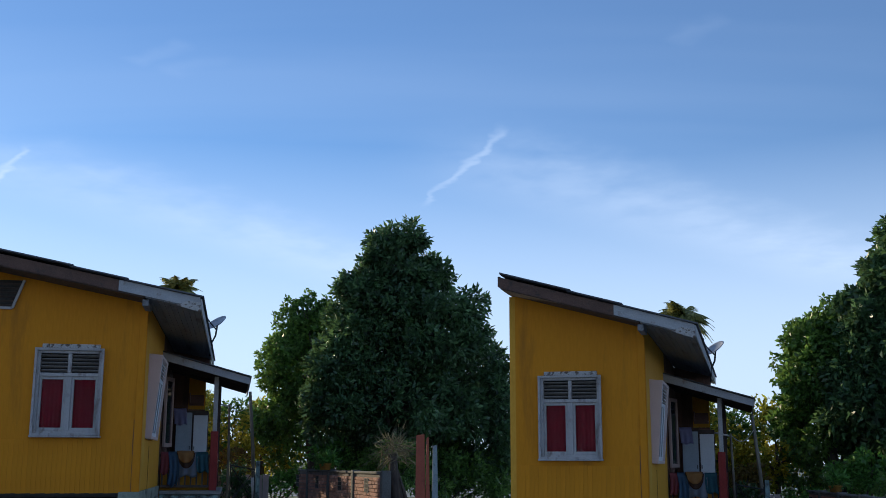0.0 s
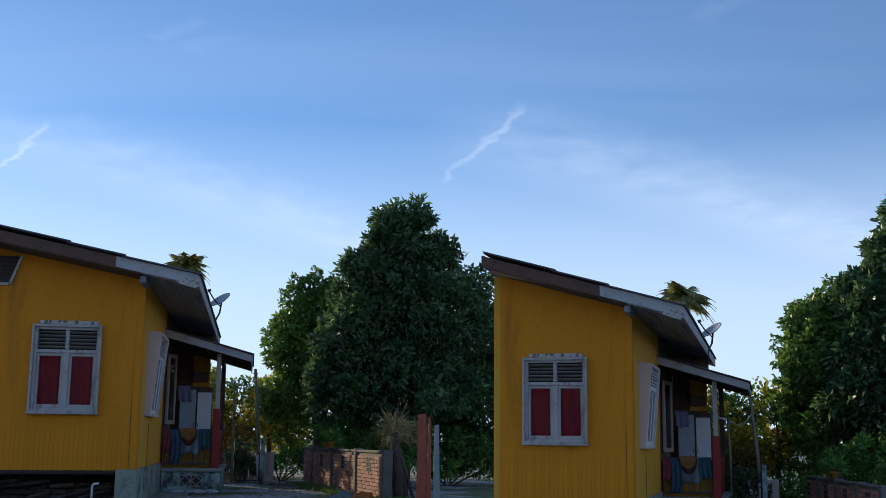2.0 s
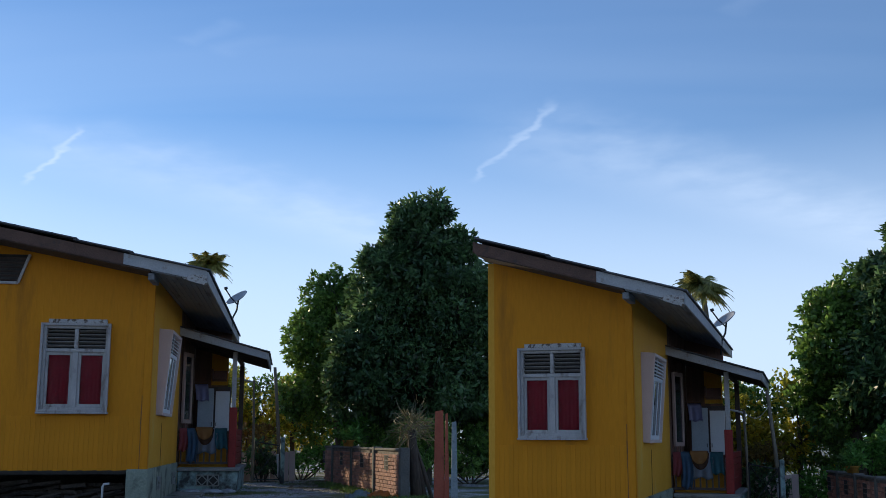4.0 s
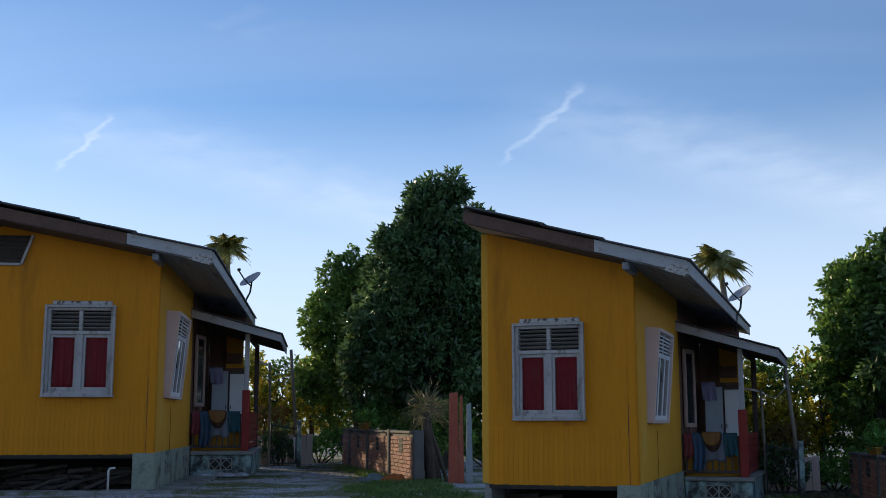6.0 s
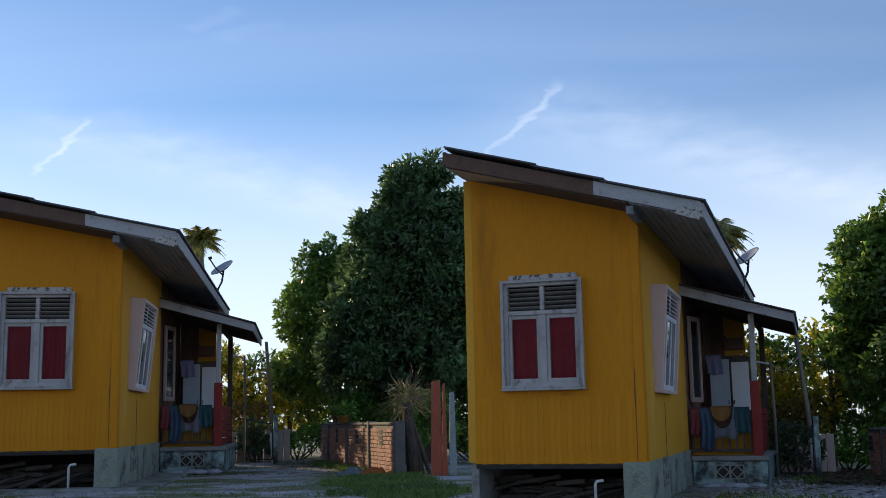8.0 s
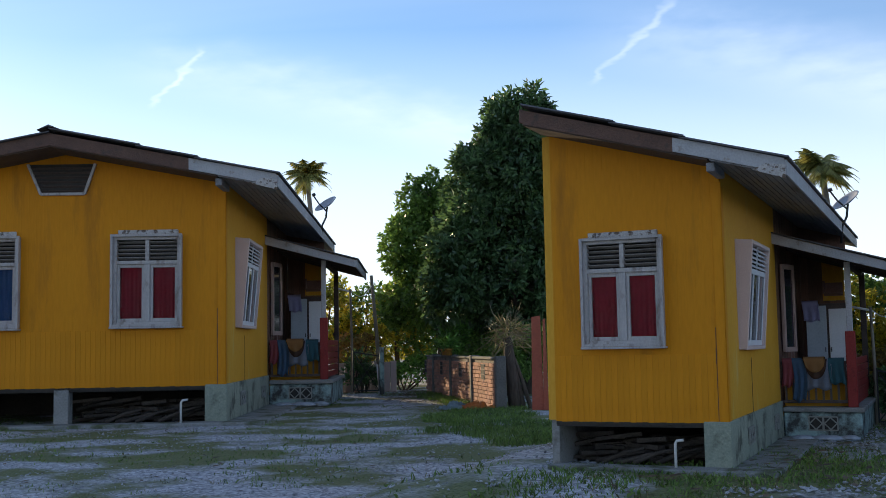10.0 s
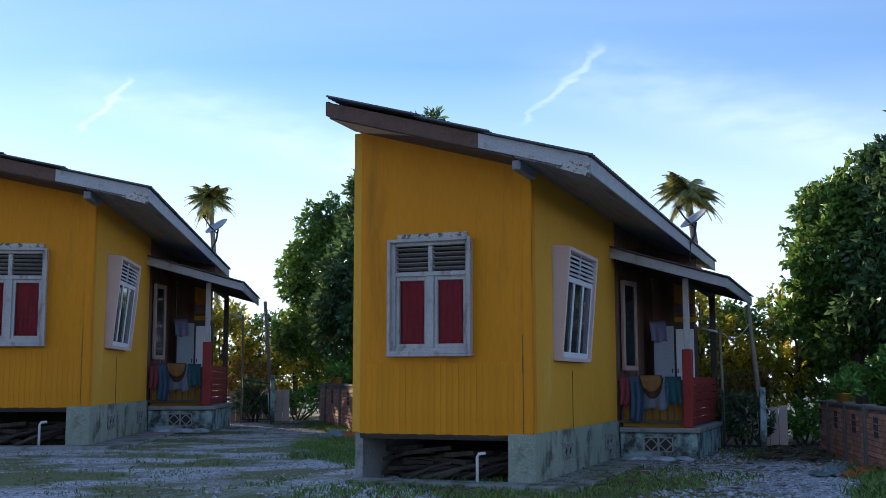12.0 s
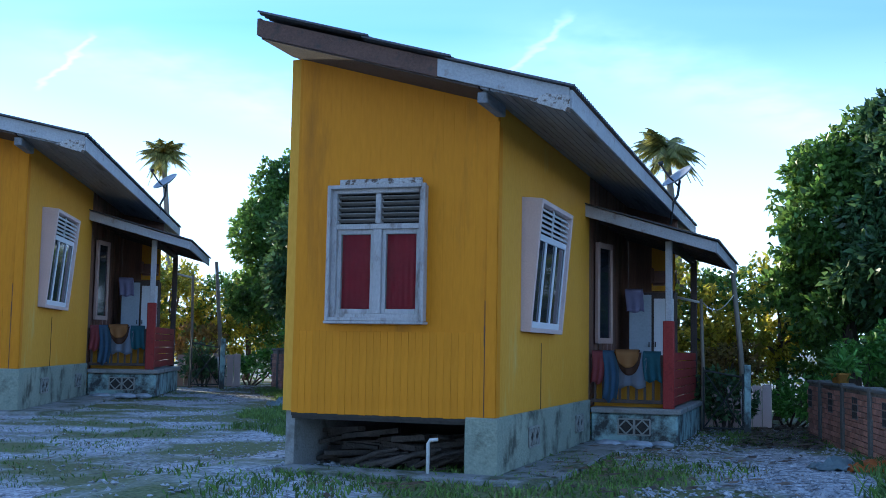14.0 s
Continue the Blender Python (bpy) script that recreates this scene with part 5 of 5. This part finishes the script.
def tarp(yard, x, y):
    for k, (dx, m, w, name, label) in enumerate(((0.0, M_ORANGE, 0.30, "plastic_sheet", "crumpled orange plastic sheet on the grass by the wall"), (-0.36, M_BLUEGREY, 0.26, "sack", "limp blue grey sack on the grass by the wall"))):
        bm = bmesh.new()
        g = 16
        rows = [[bm.verts.new((w * (2 * i / g - 1), w * 0.8 * (2 * j / g - 1), max(0.01, 0.11 * (1 - (2 * i / g - 1) ** 2) * (1 - (2 * j / g - 1) ** 2) + 0.09 * noise.noise(Vector((i * 0.4 + 9 * k, j * 0.4, 0)))))) for i in range(g + 1)] for j in range(g + 1)]
        for a, b in zip(rows, rows[1:]):
            for i in range(g):
                bm.faces.new((a[i], a[i + 1], b[i + 1], b[i]))
        bmesh.ops.solidify(bm, geom=bm.faces[:], thickness=0.008)
        yard.solid(name, bm, m, x + dx, y, 0.015, 20, label, "plastic sheet" if k == 0 else "sack", smooth=True)


def brick_wall(yard, name, x0, y0, x1, y1, high, step, pieces):
    """A brick garden wall with piers, capping and openwork blocks; the nearest bricks are pieces of their own."""
    length = math.hypot(x1 - x0, y1 - y0)
    turn = math.degrees(math.atan2(y1 - y0, x1 - x0))
    w = yard.thing(name, x0, y0, 0, turn, "old red brown brick garden wall with dark concrete piers", "brick wall")
    part("core", boxes((0, length, -0.035, 0.035, -0.1, high)), M_MORTAR, w)
    part("capping", boxes((0, length, -0.075, 0.075, high, high + 0.05), bevel=0.012), M_PILLAR, w)
    k = 0.0
    while k < length:
        part("pier", boxes((k - 0.075, k + 0.075, -0.09, 0.09, -0.1, high + 0.07), bevel=0.01), M_PILLAR, w)
        v = part("vent_block", boxes((k + step * 0.45, k + step * 0.45 + 0.34, 0.04, 0.062, high * 0.55, high * 0.9), bevel=0.004), M_MORTAR, w)
        for i in range(3):
            for j in range(3):
                a, z = k + step * 0.45 + 0.025 + i * 0.102, high * 0.55 + 0.02 + j * high * 0.113
                # flat dark chips on the solid block stand in for shaded holes
                part("hole_shade", boxes((a, a + 0.08, 0.0625, 0.066, z, z + high * 0.09)), M_DARK, v)
        k += step
    bl, bh = 0.225, 0.072
    me = mesh_of(boxes((0.004, bl - 0.008, 0.0, 0.055, 0.004, bh - 0.006), bevel=0.004), M_BRICK, "brick")
    rows = int(high / bh)
    done = 0
    rest_v, rest_f = [], []
    for c in range(int(length / bl)):
        for r in range(rows):
            x = c * bl + (bl / 2 if r % 2 else 0.0)
            h = ((c * 73 + r * 151) % 17) / 17
            if done < pieces:
                ob = new("brick", me)
                ob.parent = w
                ob.location = (x, 0.002 + 0.007 * h, r * bh)
                done += 1
            else:
                b0, y = len(rest_v), 0.057 + 0.007 * h
                rest_v += [(x + px, yy, r * bh + pz) for yy in (0.0, y) for px, pz in ((0.004, 0.004), (bl - 0.008, 0.004), (bl - 0.008, bh - 0.006), (0.004, bh - 0.006))]
                rest_f += [tuple(b0 + i for i in q) for q in ((4, 5, 6, 7), (0, 1, 5, 4), (1, 2, 6, 5), (2, 3, 7, 6), (3, 0, 4, 7))]
    if rest_v:
        mm = bpy.data.meshes.new("bricks")
        mm.from_pydata(rest_v, [], rest_f)
        mm.materials.append(M_BRICKS)
        ob = new("bricks", mm); ob.parent = w
        ob["kind"] = "stuff"


def leaning_sheets(yard, x, y):
    rows = ((0.0, 0.20, 1.6, M_PANEL, "red oxide sheet"), (0.19, 0.09, 1.55, M_PANEL, "red oxide sheet"), (0.30, 0.13, 1.4, M_GREYSHEET, "grey sheet"))
    for k, (dx, w, hgt, m, label) in enumerate(rows):
        bm = bmesh.new()
        prism(bm, [(0, 0), (w, 0), (w - 0.03, hgt), (0.02, hgt * 0.985)], "y", -0.012 - 0.03 * k, 0.012 - 0.03 * k)
        yard.solid("leaning_sheet", bm, m, x + dx, y, 0, 4 * k - 4, label + " standing upright beside the wall end", "sheet", "sheets by the wall")


def wall_end_trunk(yard, x, y):
    t = yard.thing("tree_stump", x, y, 0, 0, "dark leaning trunks with dry grass at the wall end", "tree")
    for k, (dx, lean, r, hgt) in enumerate(((0, -0.12, 0.10, 1.25), (0.16, -0.28, 0.045, 1.2), (0.30, -0.35, 0.035, 1.0))):
        bm = bmesh.new()
        tube(bm, [(dx, 0, -0.1), (dx + lean * 0.5, 0.03, hgt * 0.5), (dx + lean, 0, hgt)], [r * 1.2, r, r * 0.8], 9)
        part("trunk", bm, M_BARK, t, "", True)
    rg = np.random.default_rng(4)
    n = rg.normal(0, 1, (60, 3)); n[:, 2] = abs(n[:, 2]); n /= np.linalg.norm(n, axis=1, keepdims=True)
    me = leaf_mesh("dry_fronds", n * 0.12 + (-0.1, 0, 1.25), n, 4, 0.4, 0.02, rg, 0.5)
    me.materials.append(M_STRAW)
    o = new("dry_fronds", me); o.parent = t


bush(WEST, 6.6, 8.6, [(5.7, 8.4, 0.6, 0.7), (6.6, 8.8, 0.7, 0.8), (7.6, 9.2, 0.7, 0.9), (8.6, 9.6, 0.8, 0.9)], M_LEAF_MID, "mixed green undergrowth below the dark tree", 64)
leaning_sheets(WEST, 4.85, 2.0)
wall_end_trunk(WEST, 4.62, 2.6)
tarp(WEST, 3.9, 2.4)
tarp(EAST, 3.55, 2.6)
for yard, x, y, z in ((WEST, 3.52, 7.0, 0.905), (EAST, 3.29, 6.0, 0.885)):
    pot_plant(yard, x, y, z, 0.085, 3, M_LEAF_MID, "orange clay pot with small plant on the wall")
    pot_plant(yard, x + 0.07, y - 0.4, z, 0.09, 4, M_LEAF_LIGHT, "orange clay pot with leafy plant on the wall")
brick_wall(WEST, "brick_wall", 4.35, 2.4, 3.20, 10.0, 0.85, 2.2, 290)
brick_wall(EAST, "brick_wall", 3.95, 2.2, 2.95, 8.0, 0.83, 1.6, 290)
